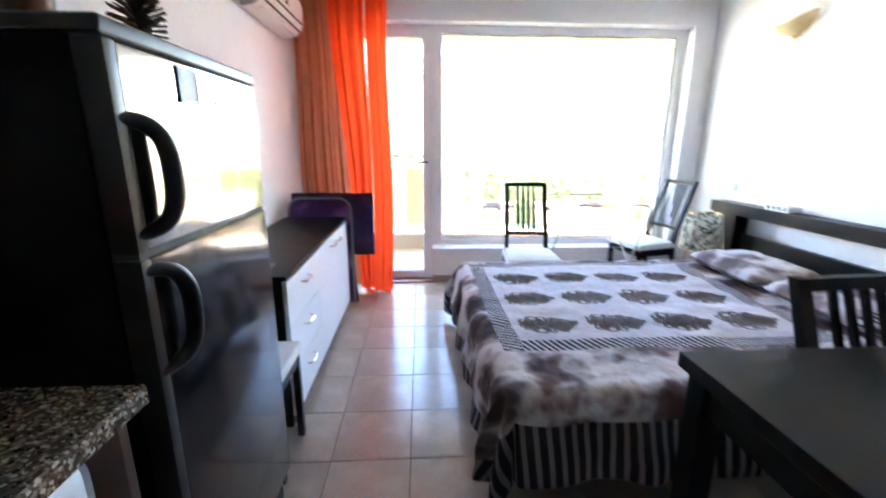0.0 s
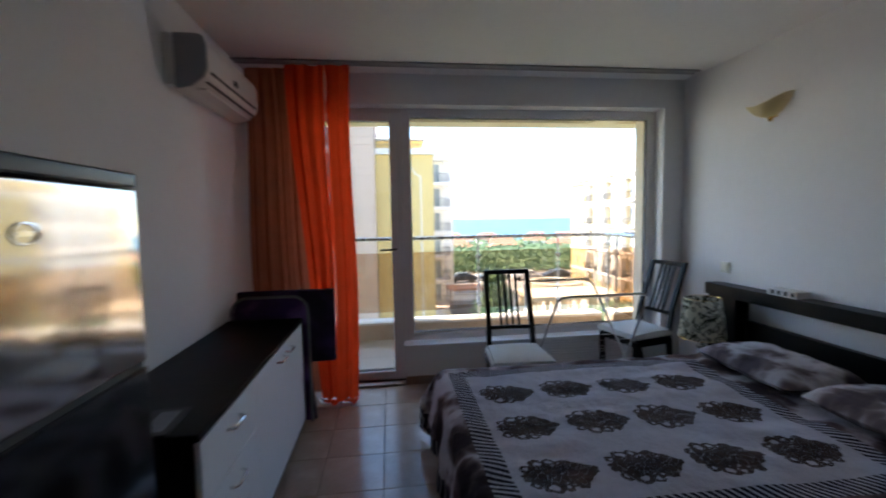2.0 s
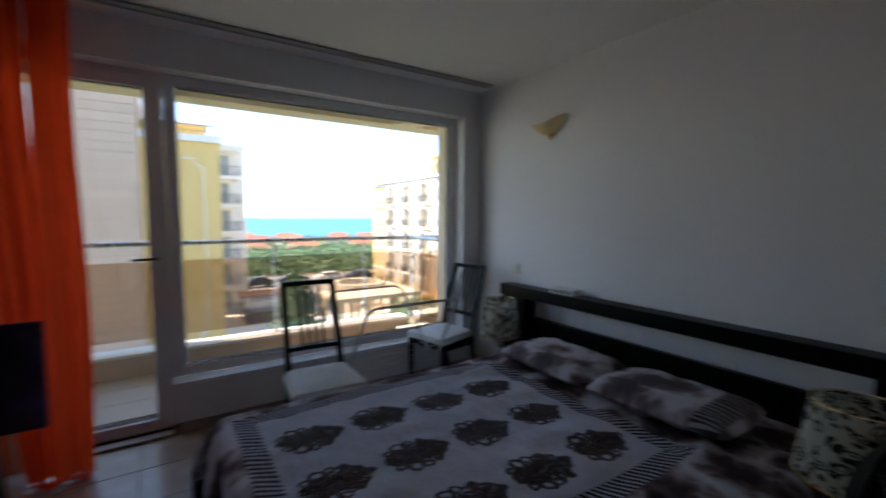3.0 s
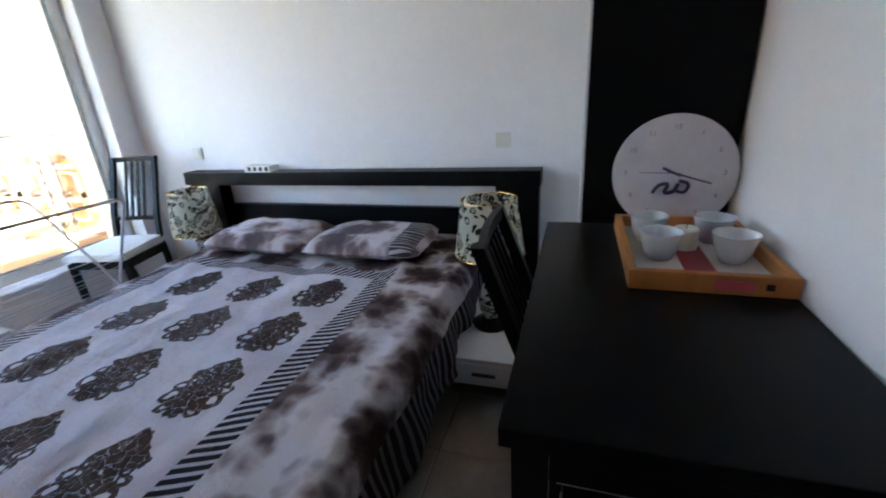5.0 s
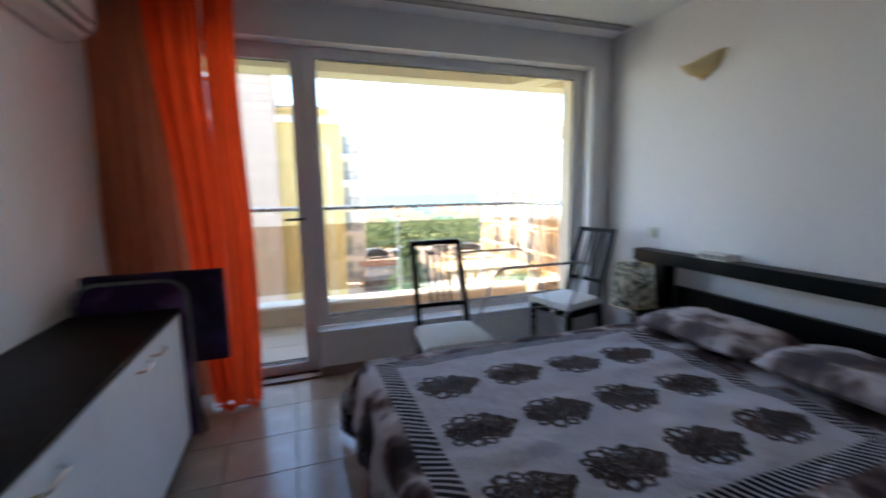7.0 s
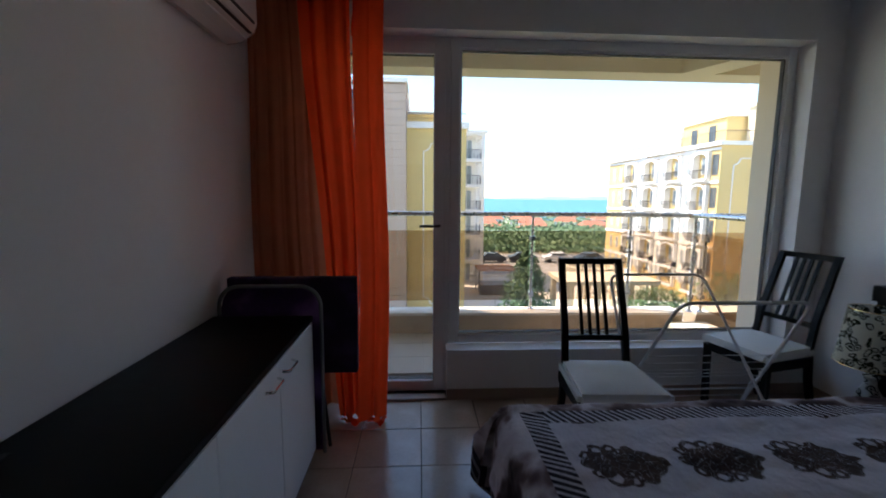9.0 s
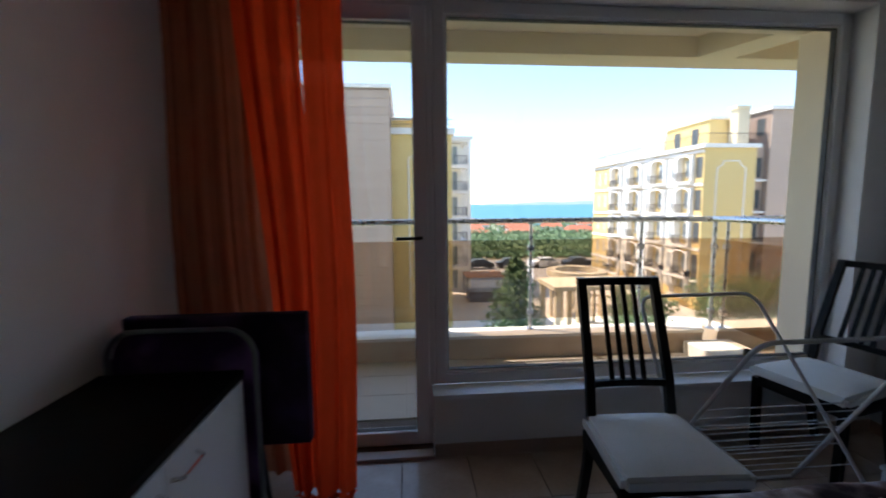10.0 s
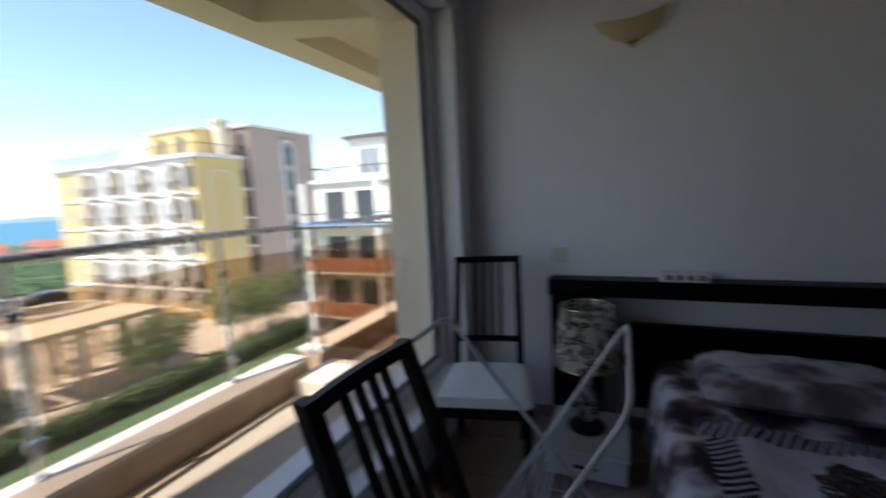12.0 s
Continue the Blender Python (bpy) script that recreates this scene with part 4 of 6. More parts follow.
# ---- chairs ----
def chair_parts(p):
    """Origin on the floor at the seat's centre; it faces -y."""
    def leg(name, pts, w, d):
        bm = bmesh.new()
        rings = []
        for x, y, z in pts:
            rings.append([bm.verts.new((x + a * w / 2, y + b * d / 2, z)) for a, b in ((-1, -1), (1, -1), (1, 1), (-1, 1))])
        for A, B in zip(rings, rings[1:]):
            for k in range(4):
                bm.faces.new((A[k], A[(k + 1) % 4], B[(k + 1) % 4], B[k]))
        bm.faces.new(rings[0][::-1])
        bm.faces.new(rings[-1])
        return part(name, bm, BLACKWOOD, p)
    for sx in (-1, 1):
        leg("front_leg", [(sx * 0.185, -0.175, 0.0), (sx * 0.195, -0.18, 0.40)], 0.034, 0.034)
        leg("back_post", [(sx * 0.170, 0.27, 0.0), (sx * 0.170, 0.20, 0.25), (sx * 0.166, 0.185, 0.45), (sx * 0.164, 0.22, 0.62), (sx * 0.160, 0.36, 1.005)], 0.034, 0.030)
    for q in ((-0.178, -0.195, 0.36, 0.178, -0.170, 0.415), (-0.165, 0.17, 0.36, 0.165, 0.195, 0.415), (-0.205, -0.165, 0.36, -0.183, 0.17, 0.415), (0.183, -0.165, 0.36, 0.205, 0.17, 0.415)):
        part("seat_rail", boxes(q), BLACKWOOD, p)
    bm = boxes((-0.222, -0.222, 0.417, 0.222, 0.205, 0.468))
    for v in bm.verts:
        if v.co.y > 0:
            v.co.x *= 0.90
    bmesh.ops.subdivide_edges(bm, edges=bm.edges[:], cuts=5, use_grid_fill=True)
    for v in bm.verts:
        if v.co.z > 0.45:
            v.co.z += 0.024 * max(0.0, (1 - (v.co.x / 0.225) ** 4) * (1 - (v.co.y / 0.225) ** 4)) - 0.006
    bmesh.ops.bevel(bm, geom=[e for e in bm.edges if len(e.link_faces) == 2 and e.calc_face_angle(0) > 0.6], offset=0.020, segments=4, affect="EDGES")
    part("seat", bm, SEATCLOTH, p, "off-white canvas seat pad", soft=True)

    def back_y(z):
        return 0.22 + (z - 0.62) * (0.14 / 0.385)
    for z, h in ((0.988, 0.034), (0.590, 0.028)):
        bm = bmesh.new()
        n = 6
        rings = []
        for i in range(n + 1):
            x = -0.148 + 0.296 * i / n
            y = back_y(z) + 0.010 * (1 - (x / 0.148) ** 2)
            rings.append([bm.verts.new((x, y - 0.009, z - h / 2)), bm.verts.new((x, y + 0.009, z - h / 2)), bm.verts.new((x, y + 0.009, z + h / 2)), bm.verts.new((x, y - 0.009, z + h / 2))])
        for A, B in zip(rings, rings[1:]):
            for k in range(4):
                bm.faces.new((A[k], A[(k + 1) % 4], B[(k + 1) % 4], B[k]))
        part("back_rail", bm, BLACKWOOD, p)
    for k in range(4):
        x = -0.060 + 0.045 * k * 1.0 - 0.0075
        bm = bmesh.new()
        rings = []
        for j in range(13):
            t = j / 12
            z = 0.603 + 0.370 * t
            w = 0.0085 + (0.004 if abs((t * 4) % 1 - 0.5) < 0.16 else 0)
            y = back_y(z) + 0.008
            rings.append([bm.verts.new((x + a * w, y + b * 0.007, z)) for a, b in ((-1, -1), (1, -1), (1, 1), (-1, 1))])
        for A, B in zip(rings, rings[1:]):
            for q in range(4):
                bm.faces.new((A[q], A[(q + 1) % 4], B[(q + 1) % 4], B[q]))
        part("slat", bm, BLACKWOOD, p)


ch = thing("dining_chair", "black wooden chair with slatted back and off-white seat by the window", "chair", (0.918, 3.213, 0), -3.2, "black dining chairs")
chair_parts(ch)
c2 = copy_thing(ch, pose(2.092, 3.683, 0, 0, 0, -77.5))
tagged(c2, "black wooden chair with slatted back, turned sideways in the window corner")
c3 = copy_thing(ch, pose(1.142, 0.548, 0, 0, 0, 3))
tagged(c3, "black wooden chair pushed under the dark table beside the bed")

# ---- clothes airer ----
air = thing("clothes_airer", "open white wire clothes airer standing in front of the window", "clothes airer")


def uframe(name, y0, y1, xa0, xa1, xb0, xb1, ztop):
    """A tube hoop: top bar at y0, feet at y1."""
    pts = [(xb0, y1, 0.008), (xa0, y0, ztop), (xa1, y0, ztop), (xb1, y1, 0.008)]
    part(name, tube(bmesh.new(), smooth_path(pts, 0.07, 6), 0.0085, 8), WIRE, air, soft=True)
    return pts


f1 = uframe("front_hoop", 3.06, 3.58, 1.16, 1.80, 1.08, 1.86, 0.872)
f2 = uframe("rear_hoop", 3.70, 3.08, 1.12, 1.70, 1.06, 1.84, 0.885)
part("foot_bar", tube(bmesh.new(), [f1[0], f1[3]], 0.0075, 8), WIRE, air)
part("foot_bar", tube(bmesh.new(), [f2[0], f2[3]], 0.0075, 8), WIRE, air)
for f, lo, hi, n in ((f1, 0.14, 0.62, 9), (f2, 0.16, 0.45, 5)):
    for k in range(n):
        t = lo + (hi - lo) * k / (n - 1)
        a = Vector(f[0]).lerp(Vector(f[1]), t)
        b = Vector(f[3]).lerp(Vector(f[2]), t)
        part("wire", tube(bmesh.new(), [a, b], 0.0022, 5), WIRE, air)
part("cross_brace", tube(bmesh.new(), [Vector(f1[3]).lerp(Vector(f1[2]), 0.15), Vector(f2[3]).lerp(Vector(f2[2]), 0.42) + Vector((0, 0, 0))], 0.004, 6), WIRE, air)
# ---- table, tray, clock ----
tb = thing("dining_table", "black-brown rectangular table against the wall", "table")
TBX0, TBX1, TBY1, TBZ = 0.618, 1.594, 0.800, 0.868
part("tabletop", rbox(TBX0, YB + 0.006, TBZ - 0.035, TBX1, TBY1, TBZ, 0.003), DARKWOOD, tb)
for x, y in ((TBX0 + 0.02, YB + 0.02), (TBX0 + 0.02, TBY1 - 0.07), (TBX1 - 0.075, YB + 0.02), (TBX1 - 0.075, TBY1 - 0.07)):
    part("leg", rbox(x, y, 0.0, x + 0.055, y + 0.055, TBZ - 0.035, 0.003), DARKWOOD, tb)
part("apron", boxes((TBX0 + 0.075, TBY1 - 0.055, TBZ - 0.12, TBX1 - 0.075, TBY1 - 0.035, TBZ - 0.035)), DARKWOOD, tb)
part("apron", boxes((TBX0 + 0.035, YB + 0.075, TBZ - 0.12, TBX0 + 0.055, TBY1 - 0.07, TBZ - 0.035)), DARKWOOD, tb)

tray = thing("serving_tray", "honey-coloured wooden serving tray with pale inlay and a red tile", "tray", (1.322, 0.427, TBZ), 0)
TX, TY, TH = 0.223, 0.162, 0.046
part("base", boxes((-TX + 0.01, -TY + 0.01, 0.004, TX - 0.01, TY - 0.01, 0.012)), TRAYBASE, tray, "pale inlaid tray bottom")
for a in ((-TX, -TY, 0, -TX + 0.018, TY, TH), (TX - 0.018, -TY, 0, TX, TY, TH), (-TX + 0.018, -TY, 0, TX - 0.018, -TY + 0.018, TH), (-TX + 0.018, TY - 0.018, 0, TX - 0.018, TY, TH)):
    part("side", rbox(*a, 0.004), TRAYWOOD, tray)
part("tile", boxes((-0.202, -0.035, 0.012, 0.202, 0.030, 0.015)), RED, tray, "dark red inlay strip")
part("painted_mark", boxes((-TX - 0.0012, -0.08, 0.012, -TX, -0.005, 0.032)), PINK, tray, "pink painted mark")
part("painted_mark", boxes((-TX - 0.0012, -0.115, 0.016, -TX, -0.10, 0.030)), BLACKPLASTIC, tray, "small dark painted marks")
for x, y in ((-0.055, 0.075), (-0.055, -0.085), (0.085, 0.085), (0.085, -0.075)):
    c = thing("glass_bowl", "small frosted glass dessert bowl standing on the tray", "bowl", (1.322 + x, 0.427 + y, TBZ + 0.0122), group="bowls on the tray")
    bm = lathe(bmesh.new(), [(0.022, 0.0), (0.027, 0.004), (0.034, 0.02), (0.041, 0.052), (0.044, 0.062), (0.041, 0.062), (0.037, 0.05), (0.027, 0.012), (0.004, 0.008)], 24)
    part("bowl", bm, CUP, c, soft=True)
    c.scale = (1.14, 1.14, 1.16)
cd = thing("candle", "short ivory pillar candle between the bowls", "candle", (1.342, 0.431, TBZ + 0.0152))
part("wax", lathe(bmesh.new(), [(0.028, 0.0), (0.030, 0.004), (0.030, 0.052), (0.026, 0.057), (0.004, 0.054)], 20), SOCKET, cd, soft=True)
part("wick", tube(bmesh.new(), [(0, 0, 0.05), (0.002, 0, 0.066)], 0.0012, 5), BLACKPLASTIC, cd)

CR = 0.171
clock = new("wall_clock")
tagged(clock, "large round pale clock with faint numerals leaning on the wardrobe", category="clock")
clock.matrix_basis = pose(1.568, 0.434, TBZ + CR * 0.995, 0, 8, 0) @ pose(0, 0, 0, 0, -90, 0) @ pose(0, 0, 0, 0, 0, -90)
part("disc", lathe(bmesh.new(), [(CR - 0.004, -0.008), (CR, -0.004), (CR, 0.004), (CR - 0.004, 0.006)], 64), DIAL, clock, "pale paper-covered disc", soft=True)
for k in range(12):
    a = math.tau * (k + 1) / 12
    cu = bpy.data.curves.new("numeral", "FONT")
    cu.body, cu.size, cu.align_x, cu.align_y, cu.extrude = str(k + 1), 0.021, "CENTER", "CENTER", 0.0004
    cu.materials.append(GREYINK)
    o = new("numeral", cu)
    o.parent = clock
    o.location = (CR * 0.78 * math.sin(a), CR * 0.78 * math.cos(a), 0.0068)
for name, ang, ln, w in (("hour_hand", 296, 0.035, 0.007), ("minute_hand", 107, 0.105, 0.005), ("second_hand", 271, 0.095, 0.0016)):
    bm = boxes((-w / 2, -0.02, 0.009, w / 2, ln, 0.0105))
    part(name, shifted(bm, turn=-ang), INK, clock)
part("printed_script", tube(tube(bmesh.new(), smooth_path([(-0.055, -0.060, 0.0065), (-0.04, -0.035, 0.0065), (-0.01, -0.030, 0.0065), (-0.025, -0.062, 0.0065), (0.005, -0.055, 0.0065), (0.015, -0.03, 0.0065)], 0.02), 0.006, 6),
                            smooth_path([(0.0, -0.05, 0.0065), (0.035, -0.06, 0.0065), (0.045, -0.03, 0.0065), (0.015, -0.022, 0.0065)], 0.02), 0.005, 6), INK, clock, "violet painted scroll")

# ---- wardrobe ----
wd = thing("wardrobe", "tall black-brown wardrobe reaching the ceiling", "wardrobe")
part("carcass", rbox(1.624, YB + 0.004, 0.0, XR - 0.004, 0.674, H - 0.004, 0.002), DARKWOOD, wd)
part("side_panel", rbox(1.618, 0.674, 0.0, XR - 0.012, 0.692, H - 0.006, 0.002), SIDEWHITE, wd, "pale laminate side")
part("door", rbox(1.602, YB + 0.006, 0.06, 1.622, 0.688, H - 0.006, 0.002), DARKWOOD, wd, "plain black-brown door")
part("edge_profile", rbox(1.600, 0.6885, 0.06, 1.6175, 0.695, H - 0.03, 0.001), SIDEWHITE, wd, "bright metal edge strip")

# ---- fridge ----
RX, RY0, RY1, RZ = -0.472, 0.720, 1.358, 1.522
fr = thing("refrigerator", "tall black two-door refrigerator with mirror-polished doors", "refrigerator")
part("body", rbox(XL + 0.03, RY0 + 0.004, 0.02, RX - 0.055, RY1 - 0.004, RZ - 0.03, 0.006), FRIDGEBODY, fr)
part("top_plate", rbox(XL + 0.03, RY0 - 0.004, RZ - 0.03, RX + 0.002, RY1 + 0.004, RZ, 0.010, 3), BLACKPLASTIC, fr, "black plastic lid", soft=True)


def fridge_door(z0, z1, material, lab):
    d = part("door", rbox(RX - 0.045, RY0 + 0.030, z0, RX, RY1, z1, 0.008, 3), material, fr, lab, soft=True)
    part("edge_band", rbox(RX - 0.050, RY0, z0, RX + 0.002, RY0 + 0.030, z1, 0.006, 2), BLACKPLASTIC, d, "black plastic hinge-side band", soft=True)
    return d


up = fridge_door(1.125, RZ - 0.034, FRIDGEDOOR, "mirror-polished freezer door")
low = fridge_door(0.12, 1.112, FRIDGELOW, "polished lower door, coloured dark for what it reflects")
for d, z0, z1 in ((up, 1.152, 1.368), (low, 0.875, 1.094)):
    zh = (z1 - z0) / 2
    arc = [math.pi * k / 22 for k in range(23)]
    pts = [(RX + 0.030 * math.sin(a) ** 0.7 - 0.012 * (1 - math.sin(a)), RY0 + 0.006 + 0.086 * math.sin(a) ** 0.55, (z0 + z1) / 2 + (zh - 0.006) * abs(math.cos(a)) ** 0.72 * (1 if a < math.pi / 2 else -1)) for a in arc]
    part("handle", tube(bmesh.new(), pts, [0.0135 + 0.005 * math.sin(a) for a in arc], 12), BLACKPLASTIC, d, "thick black bow handle", soft=True)
part("door_gap", boxes((RX - 0.06, RY0 + 0.01, 1.110, RX - 0.006, RY1 - 0.006, 1.127)), SEAL, fr)
part("plinth", boxes((XL + 0.06, RY0 + 0.02, 0.0, RX - 0.03, RY1 - 0.02, 0.11)), FRIDGEBODY, fr)
bd = part("badge", tube(bmesh.new(), [(RX + 0.0015, 1.078 + 0.024 * math.cos(a), 1.406 + 0.016 * math.sin(a)) for a in [math.tau * k / 20 for k in range(20)]], 0.0022, 6, True), CHROME, up, "oval metal badge")
part("badge_bar", boxes((RX + 0.0, 1.062, 1.402, RX + 0.002, 1.094, 1.410)), CHROME, up)
mg = thing("fridge_magnet", "small framed picture magnet on the refrigerator door", "magnet")
part("picture", boxes((RX + 0.0005, 0.937, 1.412, RX + 0.003, 1.001, 1.472)), SIDEWHITE, mg)
part("frame", boxes((RX + 0.0005, 0.928, 1.405, RX + 0.005, 0.937, 1.479), (RX + 0.0005, 1.001, 1.405, RX + 0.005, 1.007, 1.479), (RX + 0.0005, 0.937, 1.405, RX + 0.005, 1.001, 1.412), (RX + 0.0005, 0.937, 1.472, RX + 0.005, 1.001, 1.479)), BLACKPLASTIC, mg)


# wooden owls and a pine cone on the fridge
def owl(x, y, s, turn, dark, label, fat=1.0):
    o = thing("owl_figurine", label, "figurine", (x, y, RZ), turn, "owls on the refrigerator")
    key = [(0.022, 0.0), (0.042, 0.006), (0.053, 0.035), (0.052, 0.075), (0.040, 0.108), (0.030, 0.124), (0.037, 0.142), (0.042, 0.165), (0.037, 0.188), (0.022, 0.203), (0.006, 0.207)]
    prof = []
    for i in range(len(key) - 1):
        p0, p1, p2, p3 = key[max(0, i - 1)], key[i], key[i + 1], key[min(len(key) - 1, i + 2)]
        for q in range(4):
            t = q / 4
            prof.append(tuple(s * 0.5 * (2 * p1[c] + (p2[c] - p0[c]) * t + (2 * p0[c] - 5 * p1[c] + 4 * p2[c] - p3[c]) * t * t + (3 * p1[c] - p0[c] - 3 * p2[c] + p3[c]) * t ** 3) for c in (0, 1)))
    bm = lathe(bmesh.new(), prof + [(0.004 * s, 0.208 * s)], 26)
    for sy in (-1, 1):
        v = [bm.verts.new((dx * s, (sy * 0.024 + dy) * s, z * s)) for dx, dy, z in ((0.014, -0.018, 0.180), (0.014, 0.018, 0.186), (-0.016, 0.0, 0.184), (0.0, sy * 0.014, 0.220))]
        for f in ((0, 1, 3), (1, 2, 3), (2, 0, 3), (0, 2, 1)):
            bm.faces.new([v[i] for i in f])
    for sy in (-1, 1):
        for ring in (0.013, 0.006):
            tube(bm, [(0.037 * s, (sy * 0.016 + ring * math.cos(a)) * s, (0.170 + ring * math.sin(a)) * s) for a in [math.tau * k / 10 for k in range(10)]], 0.0025 * s, 5, True)
    v = [bm.verts.new((dx * s, dy * s, z * s)) for dx, dy, z in ((0.038, -0.006, 0.160), (0.038, 0.006, 0.160), (0.050, 0.0, 0.148), (0.036, 0.0, 0.142))]
    for f in ((0, 1, 2), (1, 3, 2), (0, 2, 3)):
        bm.faces.new([v[i] for i in f])
    for vtx in bm.verts:
        vtx.co.x *= fat
        vtx.co.y *= fat
        if vtx.co.z > 0.215 * s and vtx.co.y < 0:
            vtx.co.z += 0.010 * s
            vtx.co.y -= (0.022 if dark or fat > 1.2 else 0.034) * s
    part("body", bm, DARKCARVE if dark else OWLWOOD, o, soft=True)


owl(-0.63, 0.784, 0.80, 10, False, "tall carved brown wooden owl with one pointed ear", 1.0)
owl(-0.73, 0.800, 0.36, -5, True, "small dark painted wooden owl", 1.15)
owl(-0.86, 0.812, 0.54, 5, False, "stout carved brown wooden owl", 1.35)
owl(-0.795, 0.765, 0.18, 0, False, "tiny glazed brown wooden owl", 1.5)
pc = thing("pine_cone", "large open dark brown pine cone standing on the refrigerator", "pine cone", (-0.545, 0.955, RZ))
pc.scale = (0.86, 0.86, 0.98)
bm = lathe(bmesh.new(), [(0.006, 0.0), (0.022, 0.01), (0.026, 0.045), (0.012, 0.085), (0.002, 0.092)], 12)
part("core", bm, CONE, pc, soft=True)
bm = bmesh.new()
rnd = random.Random(4)
for k in range(88):
    t = k / 88
    a = k * 2.39996
    z = 0.006 + 0.084 * t
    L = 0.046 * math.sin(math.pi * (0.16 + 0.74 * t)) ** 0.7 * rnd.uniform(0.9, 1.08) + 0.004
    tilt = -0.25 + 1.2 * t
    d = Vector((math.cos(a) * math.cos(tilt), math.sin(a) * math.cos(tilt), math.sin(tilt)))
    s = Vector((-math.sin(a), math.cos(a), 0))
    up_ = s.cross(d)
    p0 = Vector((0, 0, z)) + d * 0.012
    q = [p0 - s * 0.003, p0 + s * 0.003, p0 + d * L + s * 0.007, p0 + d * L - s * 0.007]
    A = [bm.verts.new(c - up_ * 0.0015) for c in q]
    B = [bm.verts.new(c + up_ * 0.0015) for c in q]
    bm.faces.new(A)
    bm.faces.new(B[::-1])
    for i in range(4):
        bm.faces.new((A[i], B[i], B[(i + 1) % 4], A[(i + 1) % 4]))
part("scale", bm, CONE, pc, kind="stuff")

# stool between fridge and sideboard
st = thing("stool", "square black stool with an off-white padded seat beside the refrigerator", "stool", (-0.718, 1.556, 0))
for x, y in ((-0.205, -0.16), (0.175, -0.16), (-0.205, 0.13), (0.175, 0.13)):
    part("leg", rbox(x, y, 0.0, x + 0.03, y + 0.03, 0.415, 0.002), BLACKWOOD, st)
part("seat_rail", boxes((-0.20, -0.155, 0.36, 0.20, -0.135, 0.415), (-0.20, 0.135, 0.36, 0.20, 0.155, 0.415), (0.182, -0.135, 0.36, 0.200, 0.135, 0.415), (-0.20, -0.135, 0.36, -0.182, 0.135, 0.415)), BLACKWOOD, st)
part("seat", rbox(-0.215, -0.172, 0.417, 0.215, 0.172, 0.465, 0.016, 3), SEATCLOTH, st, "off-white canvas seat pad", soft=True)

# ---- kitchen run ----
kt = thing("worktop", "speckled brown granite worktop with rounded front edge", "worktop")
part("slab", rbox(XL + 0.002, -1.9, 0.853, -0.470, 0.680, 0.892, 0.008, 3), GRANITE, kt, soft=True)
sp_ = thing("end_panel", "red-brown laminate end panel carrying the worktop", "panel")
part("panel", rbox(XL + 0.01, 0.630, 0.0, -0.500, 0.652, 0.852, 0.002), BROWNPANEL, sp_)
wm = thing("washing_machine", "white front-loading washing machine built in under the worktop", "washing machine")
part("body", rbox(XL + 0.04, 0.035, 0.01, -0.56, 0.625, 0.835, 0.012, 3), WHITEGOODS, wm, soft=True)
bm = rbox(-0.56, 0.04, 0.70, -0.505, 0.57, 0.832, 0.05, 5)
part("control_panel", bm, WHITEGOODS, wm, "rounded white control fascia", soft=True)
bm = lathe(bmesh.new(), [(0.20, 0.0), (0.20, 0.03), (0.165, 0.045), (0.15, 0.03), (0.15, 0.0)], 40)
bmesh.ops.transform(bm, matrix=pose(-0.56, 0.33, 0.42, 0, 90, 0), verts=bm.verts[:])
part("porthole", bm, WHITEGOODS, wm, "round porthole door", soft=True)
bm = lathe(bmesh.new(), [(0.024, 0.0), (0.024, 0.018), (0.018, 0.022)], 20)
bmesh.ops.transform(bm, matrix=pose(-0.506, 0.12, 0.765, 0, 90, 0), verts=bm.verts[:])
part("knob", bm, CERAMIC, wm, soft=True)
bm = boxes((-0.5055, 0.44, 0.775, -0.504, 0.447, 0.790), (-0.5055, 0.36, 0.752, -0.504, 0.367, 0.760), (-0.5055, 0.41, 0.748, -0.504, 0.417, 0.756))
part("indicator", bm, GREYINK, wm, "small dark marks")
cb = thing("base_cabinet", "red-brown laminate kitchen base cabinet", "cabinet")
part("body", rbox(XL + 0.01, -1.88, 0.10, -0.53, 0.02, 0.843, 0.002), BROWNPANEL, cb)
for y0, y1 in ((-1.87, -1.25), (-1.24, -0.62), (-0.61, 0.01)):
    d = part("door", rbox(-0.529, y0, 0.11, -0.511, y1, 0.835, 0.002), BROWNPANEL, cb)
    part("handle", rbox(-0.51, y1 - 0.16, 0.76, -0.495, y1 - 0.06, 0.77, 0.002), CHROME, d)
part("plinth", boxes((XL + 0.01, -1.87, 0.0, -0.58, 0.01, 0.10)), BROWNPANEL, cb)
ed = new("door_2", mesh_of("door_2", rbox(-0.35, HY + 0.003, 0.0, 0.50, HY + 0.045, 2.03, 0.003), DOORWOOD))
tagged(ed, "closed brown veneered entrance door", kind="structure")
part("door_handle", tube(bmesh.new(), smooth_path([(0.43, HY + 0.045, 1.02), (0.43, HY + 0.09, 1.02), (0.31, HY + 0.09, 1.02)], 0.02), 0.009, 8), CHROME, ed)


# ---- balcony ----
setting("balcony_slab", boxes((-2.2, YO, -0.25, 6.0, 5.46, 0.003)), BALTILE, "pale tiled balcony floor")
bm = bmesh.new()


def curb_y(x):
    return 5.29 - 0.02 * max(0.0, x)


